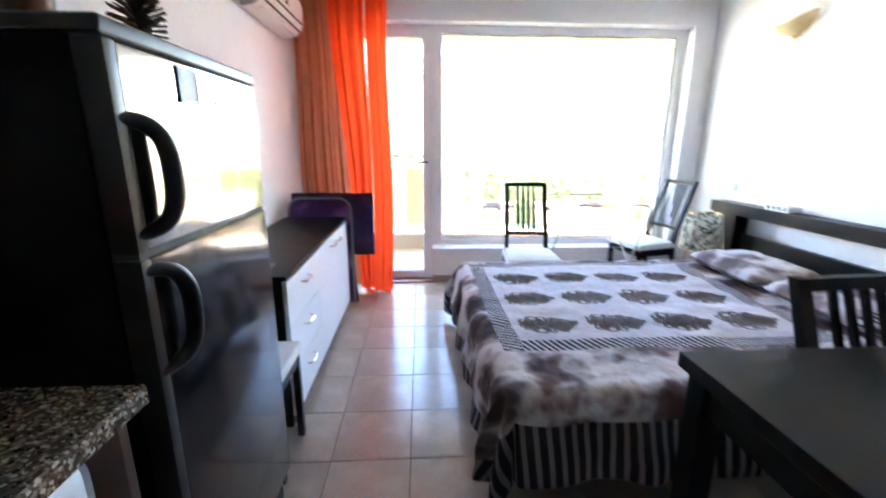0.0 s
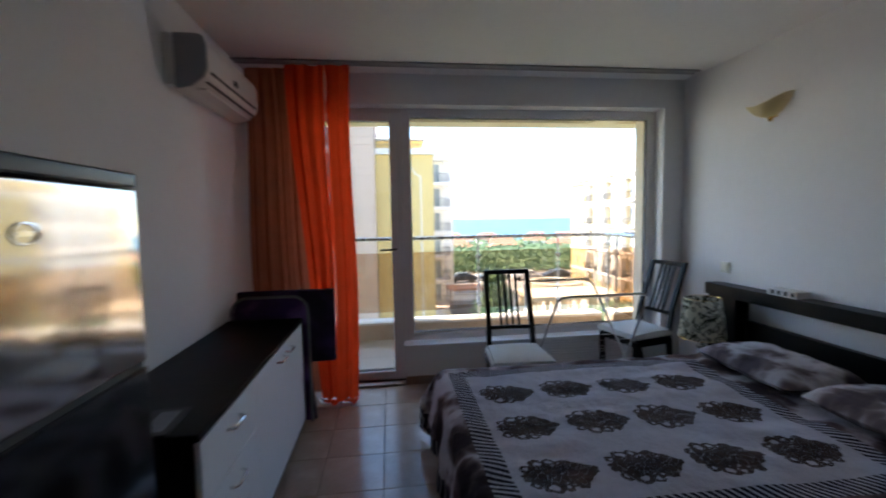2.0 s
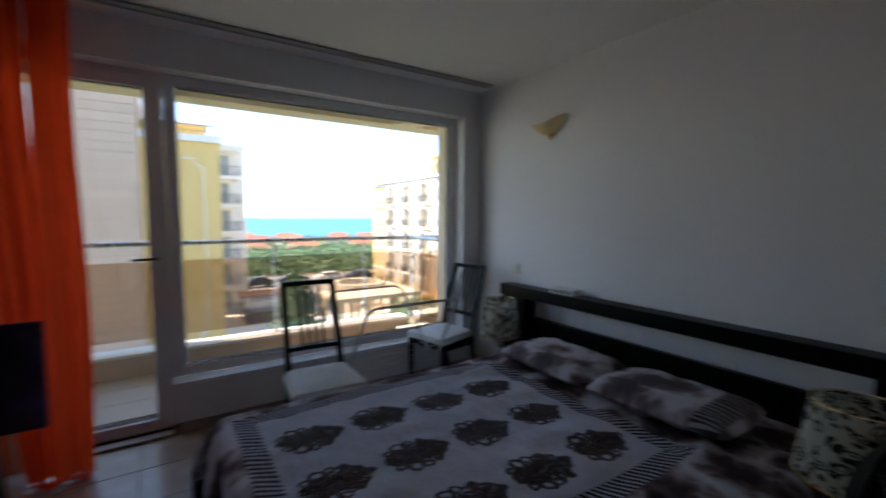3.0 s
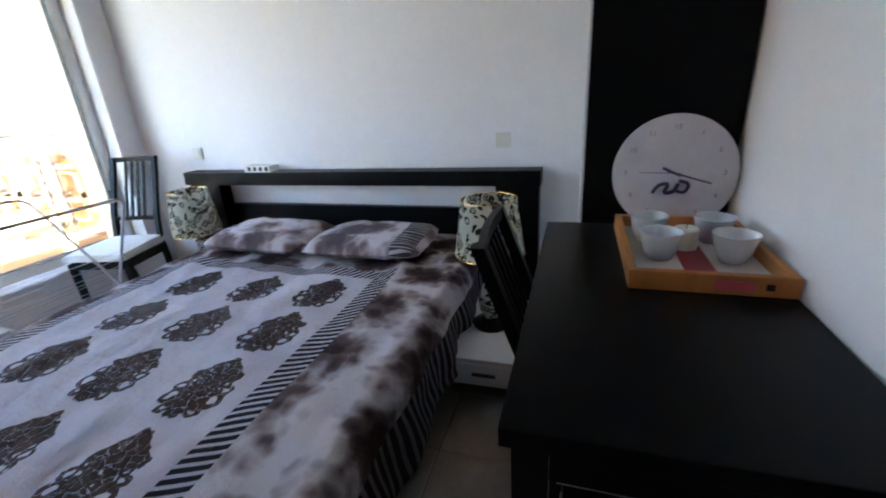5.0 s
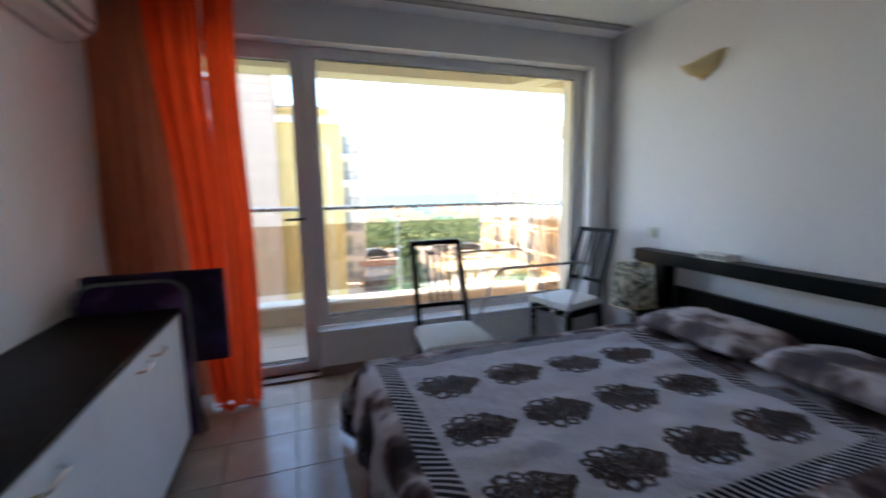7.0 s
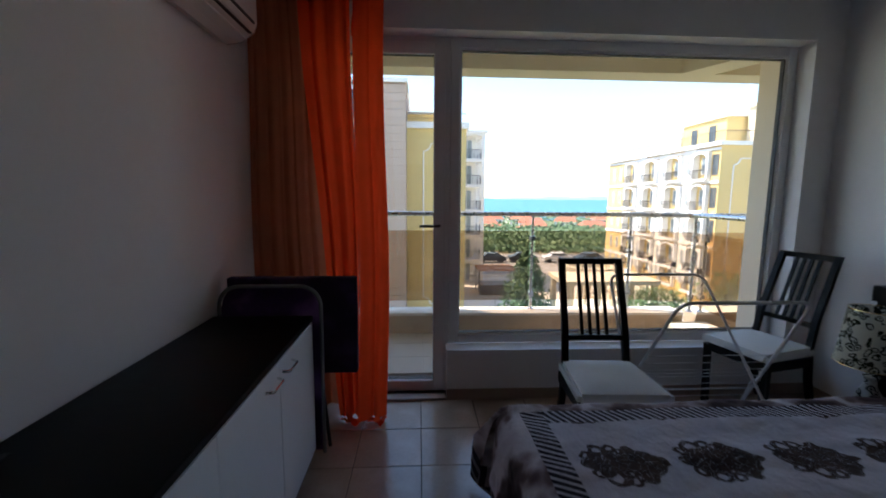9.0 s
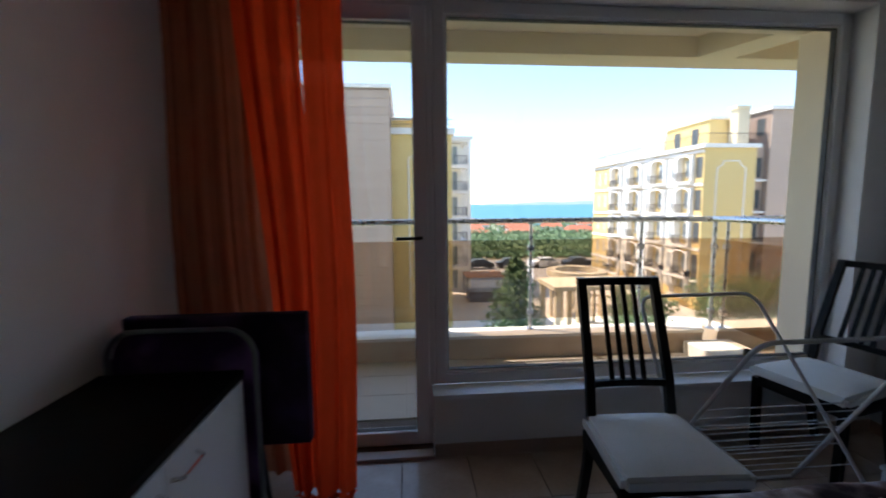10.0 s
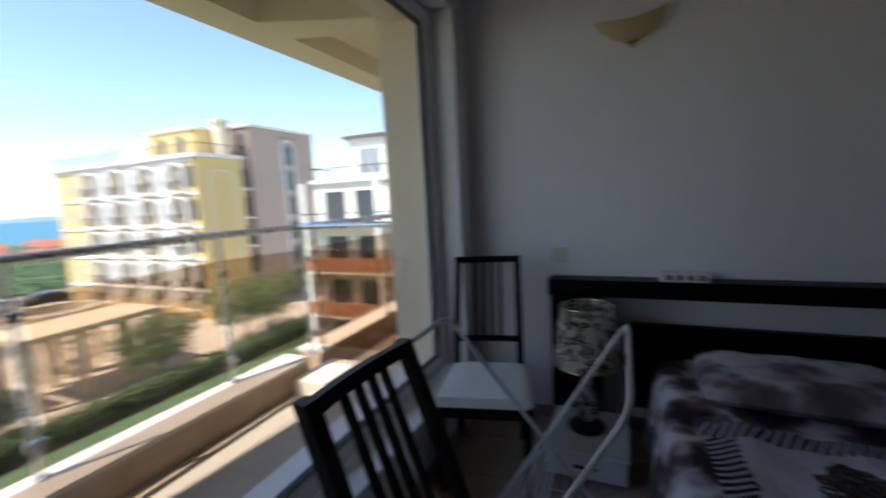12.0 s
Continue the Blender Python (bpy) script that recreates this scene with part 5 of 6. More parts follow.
def curb(x0, x1, n, name, flip=1):
    bm = bmesh.new()
    A = []
    for i in range(n + 1):
        x = x0 + (x1 - x0) * i / n
        y = curb_y(min(x, 2.7)) if x < 2.75 else 5.24
        A.append([bm.verts.new(p) for p in ((x, y, 0.0), (x, y, 0.182), (x, y + 0.20, 0.182), (x, y + 0.20, -0.25))])
    for a, b in zip(A, A[1:]):
        for k in range(4):
            bm.faces.new((a[k], a[(k + 1) % 4], b[(k + 1) % 4], b[k]))
    bm.faces.new(A[0])
    bm.faces.new(A[-1][::-1])
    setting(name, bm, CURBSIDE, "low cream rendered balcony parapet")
    bm = bmesh.new()
    A = []
    for i in range(n + 1):
        x = x0 + (x1 - x0) * i / n
        y = curb_y(min(x, 2.7)) if x < 2.75 else 5.24
        A.append([bm.verts.new(p) for p in ((x, y - 0.015, 0.183), (x, y - 0.015, 0.208), (x, y + 0.225, 0.208), (x, y + 0.225, 0.183))])
    for a, b in zip(A, A[1:]):
        for k in range(4):
            bm.faces.new((a[k], a[(k + 1) % 4], b[(k + 1) % 4], b[k]))
    bm.faces.new(A[0])
    bm.faces.new(A[-1][::-1])
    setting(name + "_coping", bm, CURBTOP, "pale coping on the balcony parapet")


curb(-2.2, 2.62, 30, "balcony_parapet")
curb(2.76, 6.0, 2, "neighbour_parapet")
setting("balcony_partition_base", rbox(2.42, YO + 0.02, 0.0, 2.84, 5.205, 0.12, 0.008), CURBTOP, "pale low divider between balconies")
setting("balcony_end_wall", boxes((-2.4, YO, -0.25, -2.2, 5.50, 2.85)), CREAM, "cream side wall of the balcony")
setting("outer_wall_pier", boxes((OX1 + 0.02, YO, -0.25, 3.0, YO + 0.06, 2.62)), CREAM, "cream rendered pier beside the window")
setting("outer_reveal", boxes((OX1 - 0.004, FY1 + 0.002, 0.0, OX1 + 0.018, YO + 0.001, OZ), (OX0, FY1 + 0.002, OZ - 0.004, OX1 - 0.004, YO + 0.001, OZ + 0.01)), CREAM, "cream rendered outer reveal of the window")
setting("facade_below", boxes((-12.0, 4.0, -8.3, 14.0, YO, -0.25)), CREAM, "cream facade below the balcony")
setting("facade_neighbour", boxes((XR + 0.2, 4.0, -0.25, 14.0, YO - 0.002, 9.0), (-12.0, 4.0, -0.25, XL - 0.2, YO - 0.002, 9.0), (XL - 0.2, 4.0, H + 0.2, XR + 0.2, YO - 0.002, 9.0)), CREAM, "cream facade around the flat")
setting("canopy_slab", boxes((-2.4, YO, 2.65, 6.0, 5.48, 2.90)), CREAM, "cream underside of the balcony above")
setting("canopy_beam", boxes((-2.19, 5.20, 2.49, 6.0, 5.48, 2.65)), CREAM, "cream edge beam of the balcony above")
bm = bmesh.new()
q = [(2.80, YO), (3.07, YO), (2.72, 5.2), (2.40, 5.2)]
A = [bm.verts.new((x, y, 2.49)) for x, y in q]
B = [bm.verts.new((x, y, 2.649)) for x, y in q]
bm.faces.new(A[::-1])
bm.faces.new(B)
for i in range(4):
    bm.faces.new((A[i], A[(i + 1) % 4], B[(i + 1) % 4], B[i]))
setting("canopy_cross_beam", bm, CREAM, "cream slanting cross beam under the balcony above")

# unseen bowed slab overhead, added to shade the left part of this balcony
q = [(-9.0, 4.2), (6.0, 4.2), (6.0, 6.08), (-0.5, 6.15), (-1.36, 6.25), (-1.66, 6.31), (-1.95, 6.38), (-2.25, 6.58), (-3.0, 6.9), (-9.0, 7.0)]
bm = bmesh.new()
A = [bm.verts.new((x, y, 5.35)) for x, y in q]
B = [bm.verts.new((x, y, 5.55)) for x, y in q]
bm.faces.new(A[::-1])
bm.faces.new(B)
for i in range(len(q)):
    bm.faces.new((A[i], A[(i + 1) % len(q)], B[(i + 1) % len(q)], B[i]))
setting("upper_slab", bm, CREAM, "unseen slab added high overhead to shade the left of the balcony")


def ry(x):
    return 5.42 if x < 2.12 else 5.42 - 0.17 * (x - 2.12) / 0.57
rl = thing("balcony_railing", "stainless steel balcony railing with bronze-tinted glass", "railing")
part("handrail", tube(bmesh.new(), [(-2.2 + 4.75 * i / 24, ry(-2.2 + 4.75 * i / 24), 1.175) for i in range(25)] + [(2.69, 5.25, 1.175)], 0.024, 12), STEEL, rl, soft=True)
part("handrail", tube(bmesh.new(), [(2.70, 5.24, 1.175), (6.0, 5.24, 1.185)], 0.024, 12), STEEL, rl, soft=True)
part("handrail", tube(bmesh.new(), [(2.66, 5.23, 1.180), (2.66, YO + 0.07, 1.180)], 0.022, 12), STEEL, rl, soft=True)
posts = [-1.85, -0.86, 1.11, 2.12, 2.69]
for x in posts + [2.80, 3.8, 4.8]:
    y = ry(x) if x < 2.7 else 5.24
    bm = tube(bmesh.new(), [(x, y, 0.212), (x, y, 1.16)], 0.014, 10)
    p = part("post", bm, STEEL, rl, soft=True)
    part("flange", lathe(bmesh.new(), [(0.035, 0.209), (0.035, 0.217), (0.018, 0.224)], 16, x, y), STEEL, p)
    part("clamp", rbox(x - 0.026, y - 0.02, 0.91, x + 0.026, y + 0.02, 0.955, 0.004), STEEL, p)
    part("clamp", rbox(x - 0.026, y - 0.02, 0.34, x + 0.026, y + 0.02, 0.385, 0.004), STEEL, p)
edges = [-2.2] + posts
for a, b in zip(edges, edges[1:]):
    bm = bmesh.new()
    ya, yb_ = ry(a), ry(b)
    vs = []
    for dy in (0.0, 0.008):
        vs += [bm.verts.new(p) for p in ((a + 0.03, ya + dy, 0.30), (b - 0.03, yb_ + dy, 0.30), (b - 0.03, yb_ + dy, 1.01), (a + 0.03, ya + dy, 1.01))]
    for f in ((0, 1, 2, 3), (7, 6, 5, 4), (0, 4, 5, 1), (1, 5, 6, 2), (2, 6, 7, 3), (3, 7, 4, 0)):
        bm.faces.new([vs[i] for i in f])
    g = part("glass_panel", bm, TINT, rl, "bronze-tinted glass panel")
for a, b in ((2.80, 3.8), (3.8, 4.8)):
    g = part("glass_panel", boxes((a + 0.03, 5.24, 0.30, b - 0.03, 5.248, 1.01)), TINT, rl, "bronze-tinted glass panel")
g = part("glass_panel", boxes((2.656, YO + 0.12, 0.30, 2.664, 5.18, 1.01)), TINT, rl, "bronze-tinted glass panel")
ash = thing("ashtray", "small dark tin can standing on the balcony divider", "can", (2.58, YO + 0.36, 0.12))
part("body", lathe(bmesh.new(), [(0.035, 0.0), (0.036, 0.003), (0.036, 0.09), (0.033, 0.09), (0.032, 0.01), (0.003, 0.008)], 18), BLACKMETAL, ash, soft=True)

# ---- land and sea ----
GZ = -8.3
bm = bmesh.new()
rows = [(-300, GZ), (YO, GZ), (118, GZ), (165, -16.5), (330, -17.6), (420, -24.0), (4500, -30.0)]
A = None
for y, z in rows:
    B = [bm.verts.new((x, y, z)) for x in (-4000, -60, 120, 4000)]
    if A:
        for k in range(3):
            bm.faces.new((A[k], A[k + 1], B[k + 1], B[k]))
    A = B
setting("ground", bm, GROUND, "dry earth and grass reaching the sea", kind="structure")
setting("sea", boxes((-4000, 336, -18.4, 4000, 4800, -18.0)), SEA, "turquoise open sea", kind="structure")
bm = bmesh.new()
rnd = random.Random(12)
A = None
for i in range(61):
    x = 500 + 24 * i
    h = max(2.0, 20 * math.sin(math.pi * i / 60) ** 0.7 + 2.5 * math.sin(i * 0.45) + rnd.uniform(-1, 1))
    B = [bm.verts.new((x, 2800, -18)), bm.verts.new((x, 2860, -14 + h)), bm.verts.new((x, 3000, -18))]
    if A:
        bm.faces.new((A[0], B[0], B[1], A[1]))
        bm.faces.new((A[1], B[1], B[2], A[2]))
    A = B
setting("backdrop_island", bm, HILL, "low hazy island on the horizon", kind="backdrop")
setting("road", boxes((-60, 52, GZ - 0.1, 75, 71, GZ + 0.03)), ASPHALT, "pale grey asphalt road and car park")
setting("pavement", boxes((-30, 26.2, GZ - 0.1, 60, 51.6, GZ + 0.04)), PAVE, "pale paved courtyard")
setting("kerb", boxes((-60, 51.6, GZ - 0.1, 75, 52, GZ + 0.15)), CURBTOP, "pale stone kerb")
setting("lawn", boxes((-20, 8, GZ - 0.1, 40, 24.7, GZ + 0.05)), GRASS, "green lawn strip")


def leaves(bm, cx, cy, cz, rx, ry_, rz, n, size, rnd, squash=1.0):
    for _ in range(n):
        while True:
            p = Vector((rnd.uniform(-1, 1), rnd.uniform(-1, 1), rnd.uniform(-1, 1)))
            if 0.35 < p.length < 1:
                break
        c = Vector((cx + p.x * rx, cy + p.y * ry_, cz + p.z * rz))
        a = Vector((rnd.gauss(0, 1), rnd.gauss(0, 1), rnd.gauss(0, 1))).normalized()
        b = a.orthogonal().normalized()
        s = size * rnd.uniform(0.6, 1.3)
        vs = [bm.verts.new(c + a * s), bm.verts.new(c + b * s * 0.5), bm.verts.new(c - a * s), bm.verts.new(c - b * s * 0.5)]
        bm.faces.new(vs)


def conifer(x, y, h, r, seed, label):
    t = thing("tree", label, "tree", (x, y, GZ))
    rnd = random.Random(seed)
    part("trunk", tube(bmesh.new(), [(0, 0, 0), (0.03, 0, h * 0.5), (0, 0.02, h * 0.95)], [0.12, 0.08, 0.02], 8), BARK, t)
    bm = bmesh.new()
    for k in range(70):
        u = (k + 0.5) / 70
        z = h * (0.10 + 0.88 * u)
        rr = r * (1 - u) ** 0.8 * rnd.uniform(0.75, 1.1) + 0.12
        a = k * 2.4
        cx, cy = rr * 0.6 * math.cos(a), rr * 0.6 * math.sin(a)
        leaves(bm, cx, cy, z, rr * 0.55, rr * 0.55, 0.34 + 0.2 * rr, 90, 0.11, rnd)
    part("crown", bm, LEAFDARK, t, "feathery dark green crown")


def bush_tree(x, y, h, r, seed, label, name="tree"):
    t = thing(name, label, "tree" if name == "tree" else "bush", (x, y, GZ))
    rnd = random.Random(seed)
    part("trunk", tube(bmesh.new(), [(0, 0, 0), (0.05, 0.02, h * 0.4), (0.0, 0.05, h * 0.7)], [0.10, 0.07, 0.03], 7), BARK, t)
    bm = bmesh.new()
    for k in range(34):
        a, e = rnd.uniform(0, 6.28), rnd.uniform(-0.5, 1.0)
        d = rnd.uniform(0.2, 0.85)
        leaves(bm, r * d * math.cos(a), r * d * math.sin(a), h * 0.52 + e * h * 0.36, r * 0.36, r * 0.36, h * 0.17, 120, 0.11, rnd)
    part("crown", bm, LEAF, t, "uneven green leafy crown")


conifer(6.9, 27.6, 6.3, 2.5, 1, "broad feathery green conifer standing in the courtyard")
bush_tree(15.2, 27.6, 3.9, 2.0, 3, "leafy green tree before the yellow building")
bush_tree(21.4, 27.6, 4.6, 2.7, 4, "tall leafy green tree before the tan building")
bush_tree(24.6, 28.6, 5.0, 2.6, 7, "low leafy green tree before the tan building")


def hedge(name, x0, x1, y, w, h, n, size, seed, material, label, z=GZ):
    rnd = random.Random(seed)
    bm = bmesh.new()
    for _ in range(n):
        c = Vector((rnd.uniform(x0, x1), y + rnd.uniform(-w, w), z + h * rnd.uniform(0.05, 1) ** 0.6 * (0.8 + 0.2 * math.sin(7 * rnd.random()))))
        a = Vector((rnd.gauss(0, 1), rnd.gauss(0, 1), rnd.gauss(0, 1))).normalized()
        b = a.orthogonal().normalized()
        s = size * rnd.uniform(0.6, 1.3)
        bm.faces.new([bm.verts.new(c + a * s), bm.verts.new(c + b * s * 0.6), bm.verts.new(c - a * s), bm.verts.new(c - b * s * 0.6)])
    setting(name, bm, material, label, kind="stuff")


hedge("hedge", -2, 36, 25.4, 0.6, 1.2, 16000, 0.12, 5, LEAFDARK, "clipped dark green hedge")
hedge("shrubs", -12, 0, 29.5, 0.7, 0.8, 4000, 0.14, 6, LEAF, "green shrubs at the foot of the building")
for k in range(9):
    hedge("orchard", -20, 70, 74 + 5.0 * k, 2.0, 1.1 + 0.5 * (k % 3), 3600, 0.40, 20 + k, LEAF if k % 2 else LEAFDARK, "rows of green trees behind the road")


# ---- buildings ----
def window(parent, x, y, z, w, h, face, glass=WINGLASS, rail=False, name="window", arch=False):
    """A framed window that stands proud of its wall. face: 'S' looks to -y, 'W' to -x."""
    o = part(name, boxes((-w / 2, -0.05, 0, -w / 2 + 0.07, 0.02, h), (w / 2 - 0.07, -0.05, 0, w / 2, 0.02, h), (-w / 2 + 0.07, -0.05, 0, w / 2 - 0.07, 0.02, 0.07),
                         (-w / 2 + 0.07, -0.05, h - 0.07, w / 2 - 0.07, 0.02, h), (-0.03, -0.045, 0.07, 0.03, 0.02, h - 0.07)), PALEFRAME if glass == PALEGLASS else WINFRAME, parent)
    o.location, o.rotation_euler = (x, y, z), (0, 0, radians({"S": 0, "W": -90, "E": 90}[face]))
    part("pane", boxes((-w / 2 + 0.07, -0.02, 0.07, w / 2 - 0.07, 0.0, h - 0.07)), glass, o)
    if rail:
        bm = boxes((-w / 2 - 0.05, -0.16, 0.0, w / 2 + 0.05, -0.13, 0.04), (-w / 2 - 0.05, -0.16, 0.92, w / 2 + 0.05, -0.13, 0.96))
        n = max(4, int(w / 0.14))
        for k in range(n + 1):
            xx = -w / 2 - 0.04 + (w + 0.06) * k / n
            box(bm, xx, -0.155, 0.04, xx + 0.02, -0.135, 0.92)
        part("window_rail", bm, IRON, o)
    return o


def outline_panel(parent, x0, x1, z0, z1, y, name="moulding"):
    """A raised line that frames a blank wall, with scooped corners."""
    r = 0.55
    def corner(cx, cz, a0, a1):
        return [(cx + r * math.cos(a), y, cz + r * math.sin(a)) for a in [a0 + (a1 - a0) * k / 6 for k in range(7)]]
    pi = math.pi
    pts = corner(x0, z0, pi / 2, 0) + corner(x1, z0, pi, pi / 2) + corner(x1, z1, 3 * pi / 2, pi) + corner(x0, z1, 0, -pi / 2)
    part(name, tube(bmesh.new(), pts, 0.055, 6, True), TRIM, parent, "white raised wall frame")


# nearer block with tan cladding
A = thing("apartment_building", "tan-clad apartment block with a tall arched window strip and yellow wing", "building", (0, 0, 0), group="apartment blocks")
T0, T1, TY, TR = -15.0, -0.95, 31.6, 9.08
part("wall", boxes((T0, TY + 0.06, GZ, T1, TY + 14, TR)), TANBACK, A)
part("roof", boxes((T0 - 0.15, TY - 0.12, TR, T1 + 0.15, TY + 14.1, TR + 0.28)), TRIM, A, "white roof edge")
ax0, ax1, az1 = -5.78, -3.88, 8.88
r = (ax1 - ax0) / 2
bm = bmesh.new()
outer = [(ax0, TY - 0.08, -8.0)] + [(ax0 + r - r * math.cos(a), TY - 0.08, az1 - r + r * math.sin(a)) for a in [math.pi * k / 16 for k in range(17)]] + [(ax1, TY - 0.08, -8.0)]
ri = r - 0.27
inner = [(ax0 + 0.27, TY - 0.08, -8.0)] + [(ax0 + r - ri * math.cos(a), TY - 0.08, az1 - r + ri * math.sin(a)) for a in [math.pi * k / 16 for k in range(17)]] + [(ax1 - 0.27, TY - 0.08, -8.0)]
ov = [[bm.verts.new((p[0], p[1] + d, p[2])) for p in outer] for d in (0, 0.15)]
iv = [[bm.verts.new((p[0], p[1] + d, p[2])) for p in inner] for d in (0, 0.15)]
for i in range(len(outer) - 1):
    bm.faces.new((ov[0][i], ov[0][i + 1], iv[0][i + 1], iv[0][i]))
    bm.faces.new((ov[0][i], ov[1][i], ov[1][i + 1], ov[0][i + 1]))
    bm.faces.new((iv[0][i], iv[0][i + 1], iv[1][i + 1], iv[1][i]))
part("arch_trim", bm, TRIM, A, "white arched surround")
zt = [(6.68, 8.05), (3.85, 6.0), (1.12, 3.27), (-1.6, 0.35), (-4.35, -2.3), (-7.0, -5.0)]
for k, (z0, z1) in enumerate(zt):
    window(A, (ax0 + ax1) / 2, TY + 0.0, z0, 1.32, z1 - z0, "S", rail=k in (2, 3))
    part("spandrel", boxes((ax0 + 0.27, TY + 0.0, z0 - 0.55, ax1 - 0.27, TY + 0.058, z0 - 0.02)), TAN, A)
bm = bmesh.new()
part("arch_glass", plate_bm([(ax0 + r - ri * math.cos(a), TY + 0.0, az1 - r + ri * math.sin(a)) for a in [math.pi * k / 12 for k in range(13)]], 0.03), WINGLASS, A)
part("plinth", boxes((T0, TY - 0.75, GZ, T1 + 0.1, TY - 0.001, GZ + 0.42)), LIGHTWALL, A, "pale ledge along the foot")
# yellow wing of the nearer block
YX1 = 3.5
part("wall", boxes((T1, 33.4, GZ, YX1, 46, 6.55)), YELLOW, A, "yellow rendered wall")
part("cornice", boxes((T1, 33.15, 6.30, YX1 + 0.2, 33.4, 6.75), (YX1, 33.4, 6.30, YX1 + 0.2, 46, 6.75)), TRIM, A)
part("wall", boxes((T1, 35.6, 6.55, YX1 - 0.6, 46, 7.7)), YELLOW, A, "yellow attic storey")
part("roof", boxes((T1, 35.4, 7.7, YX1 - 0.4, 46.1, 7.9)), LIGHTWALL, A)
bm = boxes((T1, 33.3, 7.35, YX1, 33.33, 7.4), (T1, 33.3, 7.0, YX1, 33.33, 7.03))
for k in range(18):
    box(bm, T1 + k * 0.22, 33.3, 6.75, T1 + k * 0.22 + 0.025, 33.33, 7.35)
part("terrace_rail", bm, IRON, A)
outline_panel(A, 0.3, 2.5, -7.0, 5.2, 33.36)

planter = thing("planter", "low garden planter wall with an orange top edge", "planter", (-1.0, 28.4, GZ))
part("wall", boxes((-6.0, -0.20, 0.0, 0.6, 0.20, 0.62)), CURBSIDE, planter)
part("coping", boxes((-6.05, -0.24, 0.62, 0.62, 0.24, 0.74)), TERRA, planter, "orange top edge")
part("end_post", boxes((0.62, -0.25, 0.0, 1.05, 0.25, 1.35)), TERRA, planter, "short orange end post")

# white stack of balconies behind it
B = thing("apartment_building", "white apartment wing with stacked arched balconies", "building", group="apartment blocks")
WX0, WX1, WY = 4.2, 6.95, 46.5
part("wall", boxes((2.0, WY + 1.5, GZ, WX0 + 1.9, WY + 12, 7.9)), LIGHTWALL, B)
part("roof", boxes((2.0, WY - 0.2, 7.9, WX1 + 0.2, WY + 12, 8.2)), TRIM, B)
for k in range(6):
    z = GZ + 0.1 + 2.70 * k
    part("balcony", boxes((WX0, WY, z + 2.38, WX1, WY + 6, z + 2.70)), TRIM, B, "white balcony slab")
    bm = boxes(*[(x, y, z, x + 0.35, y + 0.35, z + 2.38) for x in (WX1 - 0.35, WX0 + 0.1) for y in (WY, WY + 2.8, WY + 5.6)])
    part("column", bm, TRIM, B, "white balcony columns")
    bm = boxes((WX0, WY + 0.05, z + 0.9, WX1 - 0.36, WY + 0.1, z + 0.95))
    for j in range(14):
        box(bm, WX0 + 0.18 * j, WY + 0.06, z, WX0 + 0.18 * j + 0.03, WY + 0.09, z + 0.9)
    for j in range(30):
        box(bm, WX1 - 0.1, WY + 0.4 + 0.18 * j, z, WX1 - 0.07, WY + 0.43 + 0.18 * j, z + 0.9)
    part("balcony_rail", bm, IRON, B)
    # washed-out brightness of these panes comes from the pale glass colour
    window(B, WX0 + 1.0, WY + 1.47, z, 1.1, 2.1, "S", glass=PALEGLASS)

# farther block: yellow end wall, white front full of balconies, tan tower
C = thing("apartment_building", "yellow apartment block with white balcony front, terrace storey and tan tower", "building", group="apartment blocks")
CX, CY, CZ = 25.3, 36.0, 5.77
FLOORS = 5
STH = (CZ - GZ) / FLOORS
CE, CT = 30.0, 31.2  # east end of the yellow wall, west face of the tower
part("wall", boxes((CX + 0.5, CY, GZ, CE, 57.0, CZ)), YELLOW, C, "yellow rendered end wall")
part("cornice", boxes((CX - 0.3, CY - 0.3, CZ, CE + 0.2, CY, CZ + 0.32), (CX - 0.3, CY, CZ, CX + 0.5, 57.2, CZ + 0.32)), TRIM, C)
part("terrace_floor", boxes((CX + 0.5, CY, CZ, CE, 57.0, CZ + 0.1)), LIGHTWALL, C)
outline_panel(C, CX + 1.15, CX + 3.75, -6.3, CZ - 1.1, CY - 0.03)
part("wall", boxes((CX, CY, GZ, CX + 0.499, 57.0, GZ + 1.6)), YELLOW, C, "yellow plinth")
ys = [36.0, 37.1, 39.4, 41.0, 43.6, 45.2, 47.8, 49.4, 52.0, 57.0]
for k, (a, b) in enumerate(zip(ys, ys[1:])):
    solid = k % 2 == 0
    part("bay", boxes((CX if solid else CX + 0.3, a, GZ + 1.6, CX + 0.499, b, CZ)), (YELLOW if k in (0, 8) else LIGHTWALL) if solid else YELLOW, C, "rendered front bay")
